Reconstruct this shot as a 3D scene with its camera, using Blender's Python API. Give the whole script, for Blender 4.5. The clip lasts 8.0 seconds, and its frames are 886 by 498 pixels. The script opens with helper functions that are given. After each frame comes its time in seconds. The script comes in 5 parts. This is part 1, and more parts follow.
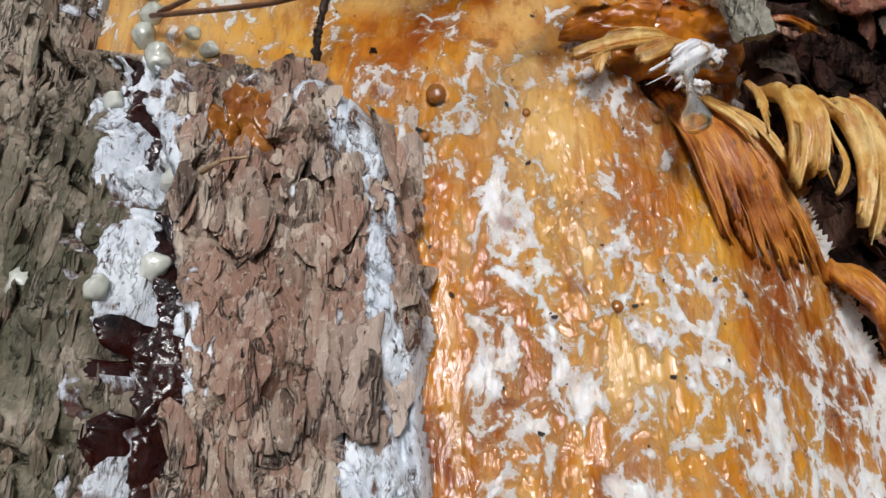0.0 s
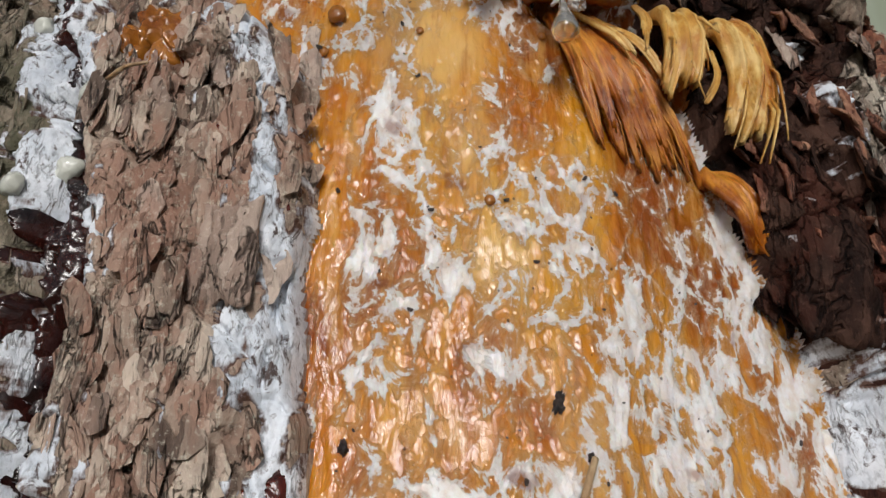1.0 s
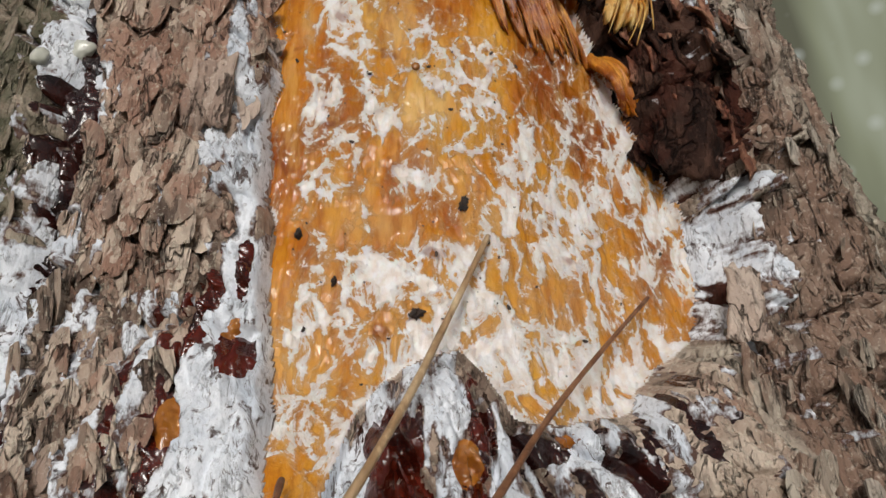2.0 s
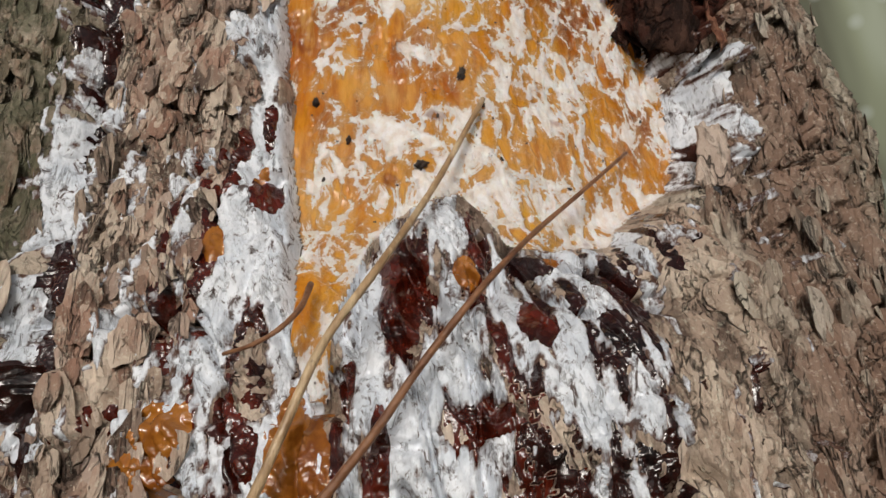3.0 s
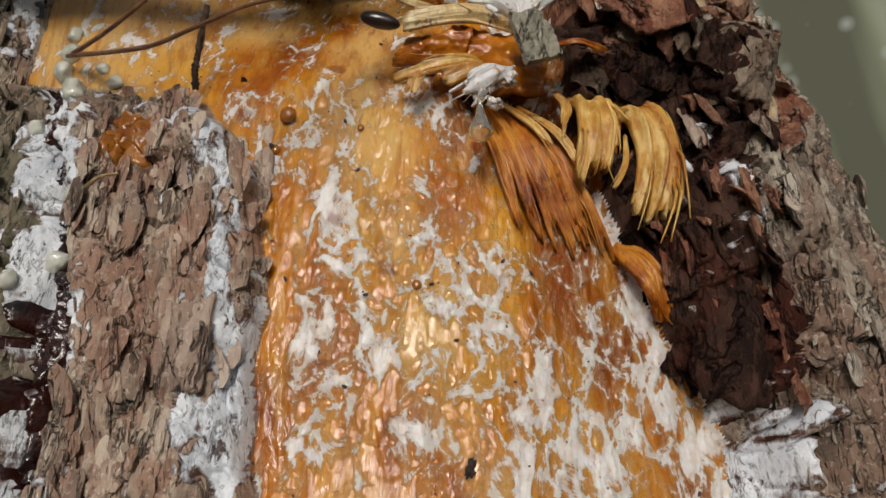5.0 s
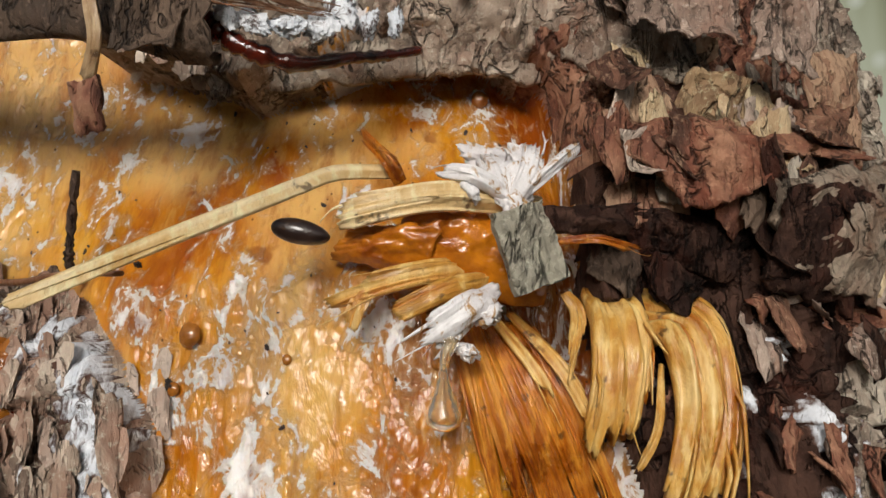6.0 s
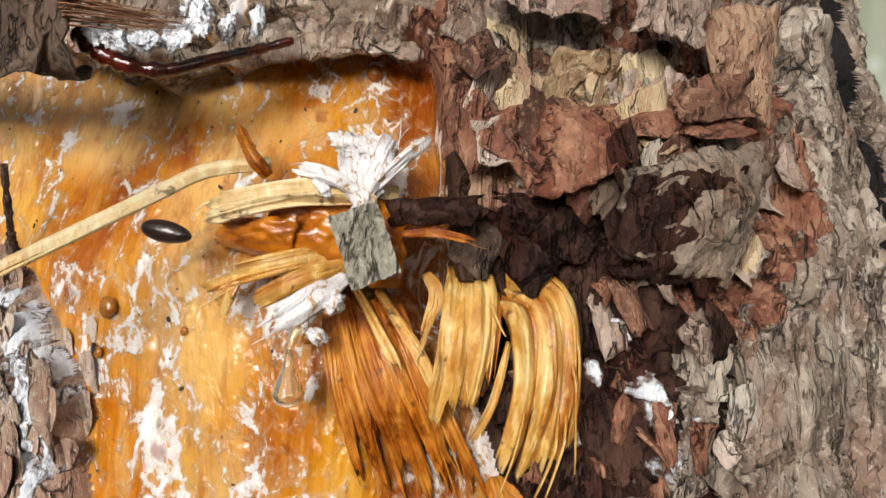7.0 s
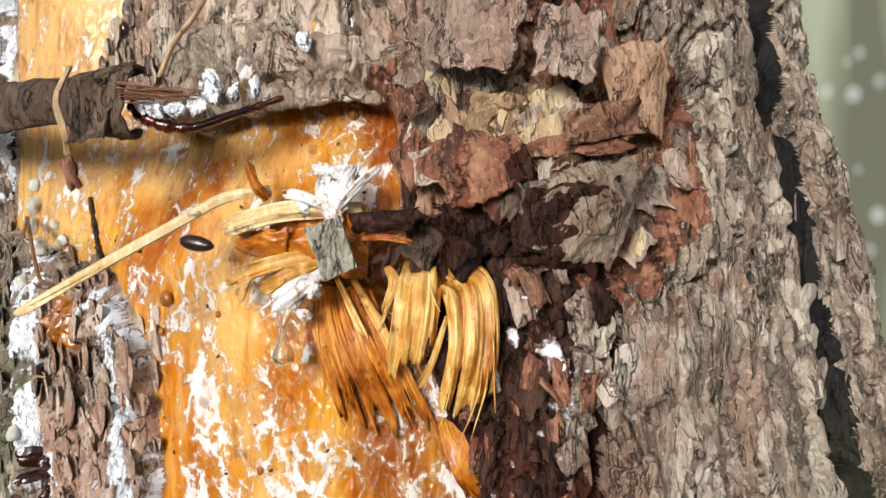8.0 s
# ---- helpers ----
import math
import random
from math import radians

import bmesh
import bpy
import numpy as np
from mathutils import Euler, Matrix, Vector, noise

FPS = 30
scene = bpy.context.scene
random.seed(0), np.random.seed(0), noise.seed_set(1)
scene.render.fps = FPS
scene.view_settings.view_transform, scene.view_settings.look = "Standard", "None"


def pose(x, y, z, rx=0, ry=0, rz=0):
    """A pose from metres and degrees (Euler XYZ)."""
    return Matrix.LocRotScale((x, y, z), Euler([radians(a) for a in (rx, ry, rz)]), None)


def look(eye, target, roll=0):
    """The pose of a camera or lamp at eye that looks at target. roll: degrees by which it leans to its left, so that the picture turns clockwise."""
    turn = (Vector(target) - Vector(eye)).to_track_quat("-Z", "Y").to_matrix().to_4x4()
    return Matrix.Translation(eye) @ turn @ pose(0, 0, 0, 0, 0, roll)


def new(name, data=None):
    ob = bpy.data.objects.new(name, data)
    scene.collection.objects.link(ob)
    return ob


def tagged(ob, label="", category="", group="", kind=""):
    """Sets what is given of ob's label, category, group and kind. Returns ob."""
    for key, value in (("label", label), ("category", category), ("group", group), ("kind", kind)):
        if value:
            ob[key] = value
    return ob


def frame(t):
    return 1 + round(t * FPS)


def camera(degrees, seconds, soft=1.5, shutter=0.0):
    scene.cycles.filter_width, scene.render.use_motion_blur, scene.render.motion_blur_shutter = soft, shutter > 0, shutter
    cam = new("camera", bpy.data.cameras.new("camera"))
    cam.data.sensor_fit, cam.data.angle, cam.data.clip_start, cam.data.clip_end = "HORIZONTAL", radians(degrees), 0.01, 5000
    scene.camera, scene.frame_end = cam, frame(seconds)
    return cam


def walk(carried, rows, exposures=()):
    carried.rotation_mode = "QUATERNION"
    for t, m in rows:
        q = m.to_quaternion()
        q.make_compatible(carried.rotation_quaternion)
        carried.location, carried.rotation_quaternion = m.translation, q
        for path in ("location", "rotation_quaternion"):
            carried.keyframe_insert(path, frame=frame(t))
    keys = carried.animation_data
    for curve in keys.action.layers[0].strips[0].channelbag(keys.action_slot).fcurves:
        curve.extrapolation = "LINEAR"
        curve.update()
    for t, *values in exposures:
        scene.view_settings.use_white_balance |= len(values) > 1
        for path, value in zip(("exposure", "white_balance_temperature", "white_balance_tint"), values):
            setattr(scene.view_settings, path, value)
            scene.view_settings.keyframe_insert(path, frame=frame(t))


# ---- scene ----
cam = camera(64.0, 8.0)
PATH = [
    (0, (-0.00322, -0.00499, 1.00179), (0.00051, 0.08604, 1.04301), -1.30),
    (0.5, (0.00661, -0.00331, 0.99143), (0.00921, 0.08803, 1.03207), -1.33),
    (1, (0.01600, -0.00729, 0.98339), (0.01866, 0.08404, 1.02404), -1.04),
    (1.5, (0.02117, -0.01802, 0.96048), (0.02592, 0.07161, 1.00457), -1.64),
    (2, (0.02466, -0.02232, 0.93873), (0.02951, 0.06764, 0.98214), -2.16),
    (2.2, (0.02299, -0.02222, 0.93160), (0.02803, 0.06807, 0.97429), -2.62),
    (3.3, (0.02609, -0.03317, 0.91195), (0.02776, 0.06000, 0.94826), -2.98),
    (3.5, (0.02524, -0.03123, 0.91269), (0.02622, 0.06205, 0.94872), -2.89),
    (4, (0.02417, -0.02772, 0.92703), (0.02438, 0.06571, 0.96268), -2.14),
    (4.5, (0.02890, -0.02546, 0.95116), (0.02908, 0.06632, 0.99087), -1.45),
    (5, (0.03247, -0.02780, 0.98957), (0.03186, 0.06346, 1.03045), -1.66),
    (5.2, (0.03420, -0.02557, 1.00045), (0.03313, 0.06412, 1.04466), -1.99),
    (6.3, (0.05472, -0.00449, 1.07131), (0.04343, 0.09370, 1.08651), 0.19),
    (6.5, (0.06106, -0.00339, 1.07023), (0.04749, 0.09505, 1.08137), 0.47),
    (7, (0.08506, -0.01441, 1.07768), (0.06314, 0.08291, 1.08463), 0.18),
    (7.5, (0.10232, -0.03099, 1.08195), (0.07352, 0.06456, 1.08842), 0.02),
    (8, (0.12137, -0.04307, 1.07721), (0.08728, 0.05080, 1.08238), -1.58),
]
EXPOSURES = [(0.0, -0.12, 5950, 10), (0.5, -0.26, 6050, 10), (1.5, -0.32, 6300, 10), (3.5, -0.33, 6650, 10), (5.0, -0.48, 6650, 10), (6.5, 0.12, 6600, 10), (7.2, 0.36, 6450, 10), (8.0, 0.52, 6400, 10)]
walk(cam, [(t, look(eye, target, roll)) for t, eye, target, roll in PATH], EXPOSURES)

# ---- world, light ----
SUN_ELEV, SUN_AZ = radians(13), radians(183)
world = bpy.data.worlds.new("overcast_forest_sky")
scene.world = world
world.use_nodes = True
wn = world.node_tree
wbg = wn.nodes["Background"]
sky = wn.nodes.new("ShaderNodeTexSky")
sky.sky_type, sky.sun_disc = "NISHITA", False
sky.sun_elevation, sky.sun_rotation = SUN_ELEV, SUN_AZ
sky.air_density, sky.dust_density, sky.ozone_density = 1.0, 4.0, 1.0
hsv = wn.nodes.new("ShaderNodeHueSaturation")
hsv.inputs["Saturation"].default_value = 0.35
wn.links.new(sky.outputs["Color"], hsv.inputs["Color"])
wn.links.new(hsv.outputs["Color"], wbg.inputs["Color"])
wbg.inputs["Strength"].default_value = 0.080
sun_data = bpy.data.lights.new("sun", "SUN")
sun_data.energy, sun_data.angle, sun_data.color = 2.05, radians(20), (1.0, 0.97, 0.93)
sun = new("sun", sun_data)
sun_dir = Vector((math.sin(SUN_AZ) * math.cos(SUN_ELEV), math.cos(SUN_AZ) * math.cos(SUN_ELEV), math.sin(SUN_ELEV)))
sun.matrix_world = look(sun_dir * 4 + Vector((0, 0, 1)), (0, 0, 1))


# ---- materials ----
class Mat:
    """A principled material with short ways to noise, ramps and mixes."""

    def __init__(self, name):
        self.m = bpy.data.materials.new(name)
        self.m.use_nodes = True
        self.t = self.m.node_tree
        self.b = self.t.nodes["Principled BSDF"]
        self.co = self.t.nodes.new("ShaderNodeNewGeometry").outputs["Position"]

    def node(self, kind, **ins):
        n = self.t.nodes.new(kind)
        for k, v in ins.items():
            self.put(n.inputs[k.replace("_", " ")], v)
        return n

    def put(self, socket, v):
        if isinstance(v, bpy.types.NodeSocket):
            self.t.links.new(v, socket)
        else:
            socket.default_value = v

    def set(self, **ins):
        for k, v in ins.items():
            self.put(self.b.inputs[k.replace("_", " ")], v)
        return self

    def stretch(self, sx, sy, sz):
        return self.node("ShaderNodeMapping", Vector=self.co, Scale=(sx, sy, sz)).outputs["Vector"]

    def noise(self, scale, detail=4.0, rough=0.55, vec=None, distortion=0.0):
        return self.node("ShaderNodeTexNoise", Vector=vec or self.co, Scale=scale, Detail=detail, Roughness=rough, Distortion=distortion).outputs["Fac"]

    def voronoi(self, scale, vec=None, feature="F1"):
        n = self.node("ShaderNodeTexVoronoi", Vector=vec or self.co, Scale=scale)
        n.feature = feature
        return n.outputs["Distance"]

    def warp(self, vec, scale, amount):
        n = self.node("ShaderNodeTexNoise", Vector=self.co, Scale=scale, Detail=3.0)
        v = self.node("ShaderNodeVectorMath")
        v.operation = "MULTIPLY_ADD"
        for k, x in enumerate((n.outputs["Color"], (amount,) * 3, vec)):
            self.put(v.inputs[k], x)
        return v.outputs["Vector"]

    def ramp(self, fac, *stops):
        n = self.node("ShaderNodeValToRGB", Fac=fac)
        e = n.color_ramp.elements
        while len(e) < len(stops):
            e.new(0.5)
        for el, (p, c) in zip(e, stops):
            el.position = p
            el.color = (*c, 1) if isinstance(c, tuple) else (c, c, c, 1)
        return n.outputs["Color"]

    def mix(self, fac, a, b, blend="MIX"):
        n = self.t.nodes.new("ShaderNodeMix")
        n.data_type, n.blend_type = "RGBA", blend
        for s, v in ((n.inputs[0], fac), (n.inputs[6], a), (n.inputs[7], b)):
            self.put(s, (*v, 1) if isinstance(v, tuple) else v)
        return n.outputs[2]

    def math(self, op, a, b=0.0, clamp=False):
        n = self.t.nodes.new("ShaderNodeMath")
        n.operation, n.use_clamp = op, clamp
        self.put(n.inputs[0], a)
        self.put(n.inputs[1], b)
        return n.outputs[0]

    def attr(self, name):
        n = self.t.nodes.new("ShaderNodeAttribute")
        n.attribute_name = name
        return n.outputs["Fac"]

    def random(self):
        return self.t.nodes.new("ShaderNodeObjectInfo").outputs["Random"]

    def bump(self, height, strength, distance, normal=None):
        ins = dict(Height=height, Strength=strength, Distance=distance)
        if normal:
            ins["Normal"] = normal
        n = self.node("ShaderNodeBump", **ins)
        self.put(self.b.inputs["Normal"], n.outputs["Normal"])
        return n.outputs["Normal"]


def make_sapwood():
    """Resin-soaked bare wood: amber and wet, streaked along the grain, with a net of white dried resin round amber pools."""
    m = Mat("amber_sapwood")
    tone = m.attr("tone")
    big = m.noise(75, 5, 0.6, m.stretch(1, 1, 0.4), 0.5)
    base = m.ramp(big, (0.34, (0.34, 0.075, 0.003)), (0.46, (0.53, 0.175, 0.007)), (0.59, (0.62, 0.260, 0.016)), (0.72, (0.69, 0.38, 0.08)))
    base = m.mix(m.ramp(tone, (0.5, 0.0), (1.0, 0.75)), base, (0.74, 0.47, 0.17))
    base = m.mix(m.ramp(tone, (0.0, 0.9), (0.42, 0.0)), base, (0.23, 0.045, 0.004))
    base = m.mix(m.math("MULTIPLY", m.attr("yellow"), m.ramp(m.noise(130, 3), (0.35, 0.2), (0.6, 1.0))), base, (0.64, 0.30, 0.010))
    streak = m.noise(330, 5, 0.65, m.stretch(1, 1, 0.16))
    base = m.mix(m.ramp(streak, (0.36, 0.55), (0.50, 0.0)), base, (0.30, 0.07, 0.006))
    base = m.mix(m.ramp(streak, (0.54, 0.0), (0.66, 0.35)), base, (0.78, 0.46, 0.13))
    warped = m.warp(m.stretch(1, 1, 0.65), 260, 0.0045)
    net = m.ramp(m.voronoi(250, warped, "DISTANCE_TO_EDGE"), (0.0, 1.0), (0.20, 0.0))
    rag = m.noise(160, 8, 0.68, m.stretch(1, 1, 0.66), 0.9)
    lace = m.noise(560, 5, 0.65, m.stretch(1, 1, 0.6), 1.2)
    val = m.math("ADD", m.math("ADD", rag, m.math("MULTIPLY", net, 0.11)), m.math("MULTIPLY", m.attr("fleck"), 0.34))
    val = m.math("ADD", val, m.math("MULTIPLY", m.math("SUBTRACT", lace, 0.5), 0.22))
    haze = m.ramp(val, (0.66, 0.0), (0.78, 0.40))
    white = m.ramp(val, (0.765, 0.0), (0.805, 1.0))
    base = m.mix(haze, base, (0.78, 0.55, 0.33))
    thin = m.ramp(m.noise(420, 4, 0.6), (0.38, 1.0), (0.60, 0.0))
    base = m.mix(white, base, m.mix(thin, (0.86, 0.84, 0.83), (0.74, 0.65, 0.58)))
    blotch = m.noise(120, 3, 0.5, None, 0.3)
    base = m.mix(m.ramp(blotch, (0.27, 0.6), (0.33, 0.0)), base, (0.20, 0.035, 0.005))
    pin = m.voronoi(330, m.stretch(1, 1, 0.8))
    base = m.mix(m.math("MULTIPLY", m.ramp(pin, (0.055, 0.85), (0.085, 0.0)), m.ramp(m.noise(90, 2), (0.50, 0.0), (0.56, 1.0))), base, (0.05, 0.018, 0.006))
    gloss = m.ramp(m.noise(260, 3), (0.35, 0.06), (0.7, 0.20))
    m.set(Base_Color=base, Roughness=m.mix(white, gloss, (0.42, 0.42, 0.42)), Specular_IOR_Level=0.55)
    m.set(Subsurface_Weight=0.10, Subsurface_Radius=(0.004, 0.0016, 0.0005), Subsurface_Scale=1.0)
    n1 = m.bump(m.noise(200, 5, 0.62, m.stretch(1, 1, 0.5), 1.2), 0.40, 0.0012)
    n2 = m.bump(m.noise(800, 3, 0.6, m.stretch(1, 1, 0.30), 0.8), 0.5, 0.00045, n1)
    m.bump(m.ramp(val, (0.68, 0.0), (0.86, 1.0)), 0.7, 0.0007, n2)
    return m.m


def make_crust(name, pale, shade, under, cracked):
    """Dried white resin: chalky, cracked and pored, thinning at its edge to a film through which the ground shows."""
    m = Mat(name)
    big = m.noise(110, 4, 0.6)
    col = m.ramp(big, (0.35, shade), (0.6, pale))
    fine = m.noise(800, 5, 0.7, m.stretch(1, 1, 0.6))
    col = m.mix(m.ramp(fine, (0.32, 0.2 + 0.6 * cracked), (0.50, 0.0)), col, tuple(0.5 * v for v in shade))
    pores = m.noise(380, 5, 0.72, m.stretch(1, 1, 0.6), 1.0)
    col = m.mix(m.ramp(pores, (0.37, 0.95), (0.45, 0.0)), col, tuple(0.6 * v for v in under))
    split = m.ramp(m.math("ABSOLUTE", m.math("SUBTRACT", m.noise(210, 4, 0.62, m.stretch(1, 1, 0.35), 0.9), 0.48)), (0.0, 1.0), (0.022, 0.0))
    split = m.math("MULTIPLY", split, m.ramp(m.noise(160, 3), (0.42, 0.0), (0.55, 1.0)))
    col = m.mix(m.math("MULTIPLY", split, cracked), col, (0.035, 0.022, 0.02))
    film = m.math("ADD", m.attr("film"), m.math("MULTIPLY", m.math("SUBTRACT", m.noise(620, 4, 0.7, m.stretch(1, 1, 0.5)), 0.5), 1.0))
    thick = m.ramp(film, (0.02, 0.0), (0.30, 1.0))
    col = m.mix(thick, under, col)
    m.set(Base_Color=col, Roughness=m.mix(thick, (0.5, 0.5, 0.5), m.ramp(big, (0.3, 0.32), (0.7, 0.7))), Coat_Weight=m.math("MULTIPLY", thick, 0.15), Coat_Roughness=0.12, Specular_IOR_Level=0.25)
    n1 = m.bump(fine, 0.25 + 0.4 * cracked, 0.0006)
    n2 = m.bump(m.math("SUBTRACT", 1.0, split), cracked, 0.0012, n1)
    m.bump(m.noise(300, 5, 0.65, m.stretch(1, 1, 0.4), 0.8), 0.3 + 0.5 * cracked, 0.0014, n2)
    return m.m


def make_resin(name, deep, thin, rough=0.08, transmission=0.0):
    m = Mat(name)
    col = m.ramp(m.noise(160, 4, 0.6), (0.35, deep), (0.65, thin))
    m.set(Base_Color=col, Roughness=rough, Coat_Weight=0.5, Coat_Roughness=0.05, Transmission_Weight=transmission, IOR=1.5)
    m.bump(m.noise(380, 4, 0.6, None, 0.5), 0.45, 0.0012)
    return m.m


def make_bark(name, dark, mid, pale, red, lichen=(0.090, 0.092, 0.052), by_object=False, tall=0.3, gloss=0.3):
    """Scaly pine bark: each plate its own brown, flaking in thin upright layers to red inner bark, dusted with grey and lichen."""
    m = Mat(name)
    cell = m.random() if by_object else m.attr("cell")
    n = m.noise(150, 6, 0.66, m.stretch(1, 1, tall + 0.15), 0.5)
    leaf = m.math("MULTIPLY", m.noise(105, 5, 0.6, m.stretch(1, 1, tall), 0.6), 11.0)
    part_leaf = m.math("FRACT", leaf)
    terrace = m.math("ADD", m.math("FLOOR", leaf), m.ramp(part_leaf, (0.44, 0.0), (0.56, 1.0)))
    each = m.math("FRACT", m.math("MULTIPLY", m.math("FLOOR", m.math("ADD", leaf, 0.5)), 0.618))
    v = m.math("ADD", m.math("MULTIPLY", cell, 0.40), m.math("MULTIPLY", n, 0.52))
    v = m.math("ADD", v, m.math("MULTIPLY", each, 0.16))
    col = m.ramp(v, (0.32, dark), (0.50, mid), (0.72, pale))
    patch = m.noise(70, 5, 0.62, m.stretch(1, 1, 0.6))
    col = m.mix(m.ramp(m.math("ADD", patch, m.math("MULTIPLY", m.attr("redness"), 0.30)), (0.55, 0.0), (0.68, 0.8)), col, red)
    fibre = m.noise(620, 6, 0.72, m.stretch(1, 1, 0.25))
    col = m.mix(m.ramp(fibre, (0.35, 0.5), (0.45, 0.0)), col, tuple(0.45 * c for c in dark))
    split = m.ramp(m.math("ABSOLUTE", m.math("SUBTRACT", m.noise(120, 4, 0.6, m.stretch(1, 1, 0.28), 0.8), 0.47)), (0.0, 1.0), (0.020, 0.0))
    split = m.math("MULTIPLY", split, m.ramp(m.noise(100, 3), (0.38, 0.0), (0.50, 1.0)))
    # dirt in the splits and the shade of their depth, painted as dark lines
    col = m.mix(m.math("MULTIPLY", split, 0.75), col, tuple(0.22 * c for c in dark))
    dust = m.noise(900, 4, 0.7)
    col = m.mix(m.ramp(dust, (0.55, 0.0), (0.68, 0.5)), col, tuple(min(0.75, 1.3 * c) for c in pale))
    moss = m.math("MULTIPLY", m.attr("moss"), m.ramp(m.noise(120, 5, 0.7), (0.32, 0.25), (0.54, 0.88)))
    col = m.mix(moss, col, lichen)
    m.set(Base_Color=col, Roughness=m.ramp(n, (0.3, 0.5), (0.7, 0.85)), Specular_IOR_Level=gloss)
    n1 = m.bump(fibre, 0.7, 0.0009)
    n2 = m.bump(n, 0.7, 0.0022, n1)
    n3 = m.bump(m.math("SUBTRACT", 1.0, split), 0.9, 0.0014, n2)
    m.bump(terrace, 0.9, 0.0007, n3)
    return m.m


def make_fibre(name, deep, mid, pale, gloss=0.45):
    """Torn wood fibre: long grain, amber where resin has soaked in."""
    m = Mat(name)
    soak = m.noise(95, 4, 0.6)
    grain = m.noise(900, 5, 0.7, m.stretch(1, 1, 0.12))
    col = m.ramp(m.math("ADD", m.math("MULTIPLY", soak, 0.72), m.math("MULTIPLY", m.attr("fibre"), 0.28)), (0.36, deep), (0.5, mid), (0.63, pale))
    col = m.mix(m.ramp(grain, (0.34, 0.35), (0.5, 0.0)), col, tuple(0.9 * c for c in deep))
    col = m.mix(m.ramp(m.noise(420, 5, 0.65, m.stretch(1, 1, 0.4)), (0.52, 0.0), (0.64, 0.5)), col, tuple(min(0.9, 1.25 * c) for c in pale))
    spots = m.noise(260, 3, 0.6)
    col = m.mix(m.ramp(spots, (0.30, 0.8), (0.36, 0.0)), col, (0.07, 0.03, 0.012))
    m.set(Base_Color=col, Roughness=m.ramp(soak, (0.35, gloss * 0.6), (0.65, gloss + 0.2)), Coat_Weight=0.2, Coat_Roughness=0.15)
    n1 = m.bump(grain, 0.45, 0.0006)
    m.bump(m.noise(300, 5, 0.7, m.stretch(1, 1, 0.35), 0.6), 0.6, 0.0012, n1)
    return m.m


def make_plain(name, a, b, scale, rough, bump=0.5, coat=0.0):
    m = Mat(name)
    n = m.noise(scale, 5, 0.6)
    m.set(Base_Color=m.ramp(n, (0.35, a), (0.65, b)), Roughness=rough, Coat_Weight=coat, Coat_Roughness=0.08)
    m.bump(m.noise(scale * 3, 4, 0.6), bump, 0.25 / scale)
    return m.m


SAPWOOD = make_sapwood()
CRUST = make_crust("dried_white_resin", (0.84, 0.83, 0.84), (0.66, 0.63, 0.64), (0.62, 0.32, 0.07), 0.12)
CRUST_BLUE = make_crust("dried_bluish_resin", (0.85, 0.88, 0.93), (0.66, 0.71, 0.78), (0.10, 0.05, 0.035), 0.5)
RESIN_RED = make_resin("dark_red_resin", (0.014, 0.003, 0.002), (0.10, 0.011, 0.004))
RESIN_DARK = make_resin("black_resin", (0.008, 0.004, 0.004), (0.035, 0.007, 0.005))
RESIN_ORANGE = make_resin("orange_resin", (0.20, 0.055, 0.008), (0.40, 0.15, 0.02))
RESIN_AMBER = make_resin("amber_resin", (0.26, 0.055, 0.003), (0.62, 0.21, 0.010), 0.14)
RESIN_MILK = make_resin("milky_resin_bead", (0.50, 0.51, 0.43), (0.72, 0.73, 0.66), 0.18)
RESIN_CLEAR = make_resin("clear_resin_drop", (0.90, 0.72, 0.40), (0.96, 0.85, 0.60), 0.03, 0.92)
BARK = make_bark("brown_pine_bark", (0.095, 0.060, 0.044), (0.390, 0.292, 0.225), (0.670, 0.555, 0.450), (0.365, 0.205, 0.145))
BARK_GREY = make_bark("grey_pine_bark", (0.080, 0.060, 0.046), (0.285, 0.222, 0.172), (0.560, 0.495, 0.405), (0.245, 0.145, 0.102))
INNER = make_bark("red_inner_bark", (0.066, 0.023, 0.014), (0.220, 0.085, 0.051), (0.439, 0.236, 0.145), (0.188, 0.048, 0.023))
# rotten bark, dark enough to serve as painted shade in hollows too
ROT_SHADE = make_bark("rotten_shaded_bark", (0.005, 0.003, 0.002), (0.024, 0.011, 0.008), (0.090, 0.046, 0.032), (0.063, 0.018, 0.011), gloss=0.12)
# near-black base: the deep cleft's shade is painted into the bark
CLEFT_SHADE = make_bark("cleft_bark_shade", (0.002, 0.002, 0.001), (0.006, 0.004, 0.004), (0.018, 0.014, 0.011), (0.007, 0.004, 0.003))
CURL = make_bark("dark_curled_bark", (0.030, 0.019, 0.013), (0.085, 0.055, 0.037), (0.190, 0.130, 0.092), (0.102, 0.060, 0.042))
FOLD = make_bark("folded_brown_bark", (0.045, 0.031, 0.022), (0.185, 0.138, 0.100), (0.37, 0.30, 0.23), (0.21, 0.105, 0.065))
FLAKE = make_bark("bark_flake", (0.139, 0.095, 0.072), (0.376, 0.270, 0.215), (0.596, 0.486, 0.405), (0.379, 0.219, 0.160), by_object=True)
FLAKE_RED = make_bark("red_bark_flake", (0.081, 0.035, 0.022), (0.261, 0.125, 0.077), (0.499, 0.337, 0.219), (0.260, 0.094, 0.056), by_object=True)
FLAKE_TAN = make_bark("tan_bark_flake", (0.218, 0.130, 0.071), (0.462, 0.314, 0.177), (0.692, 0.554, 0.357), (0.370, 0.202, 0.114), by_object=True)
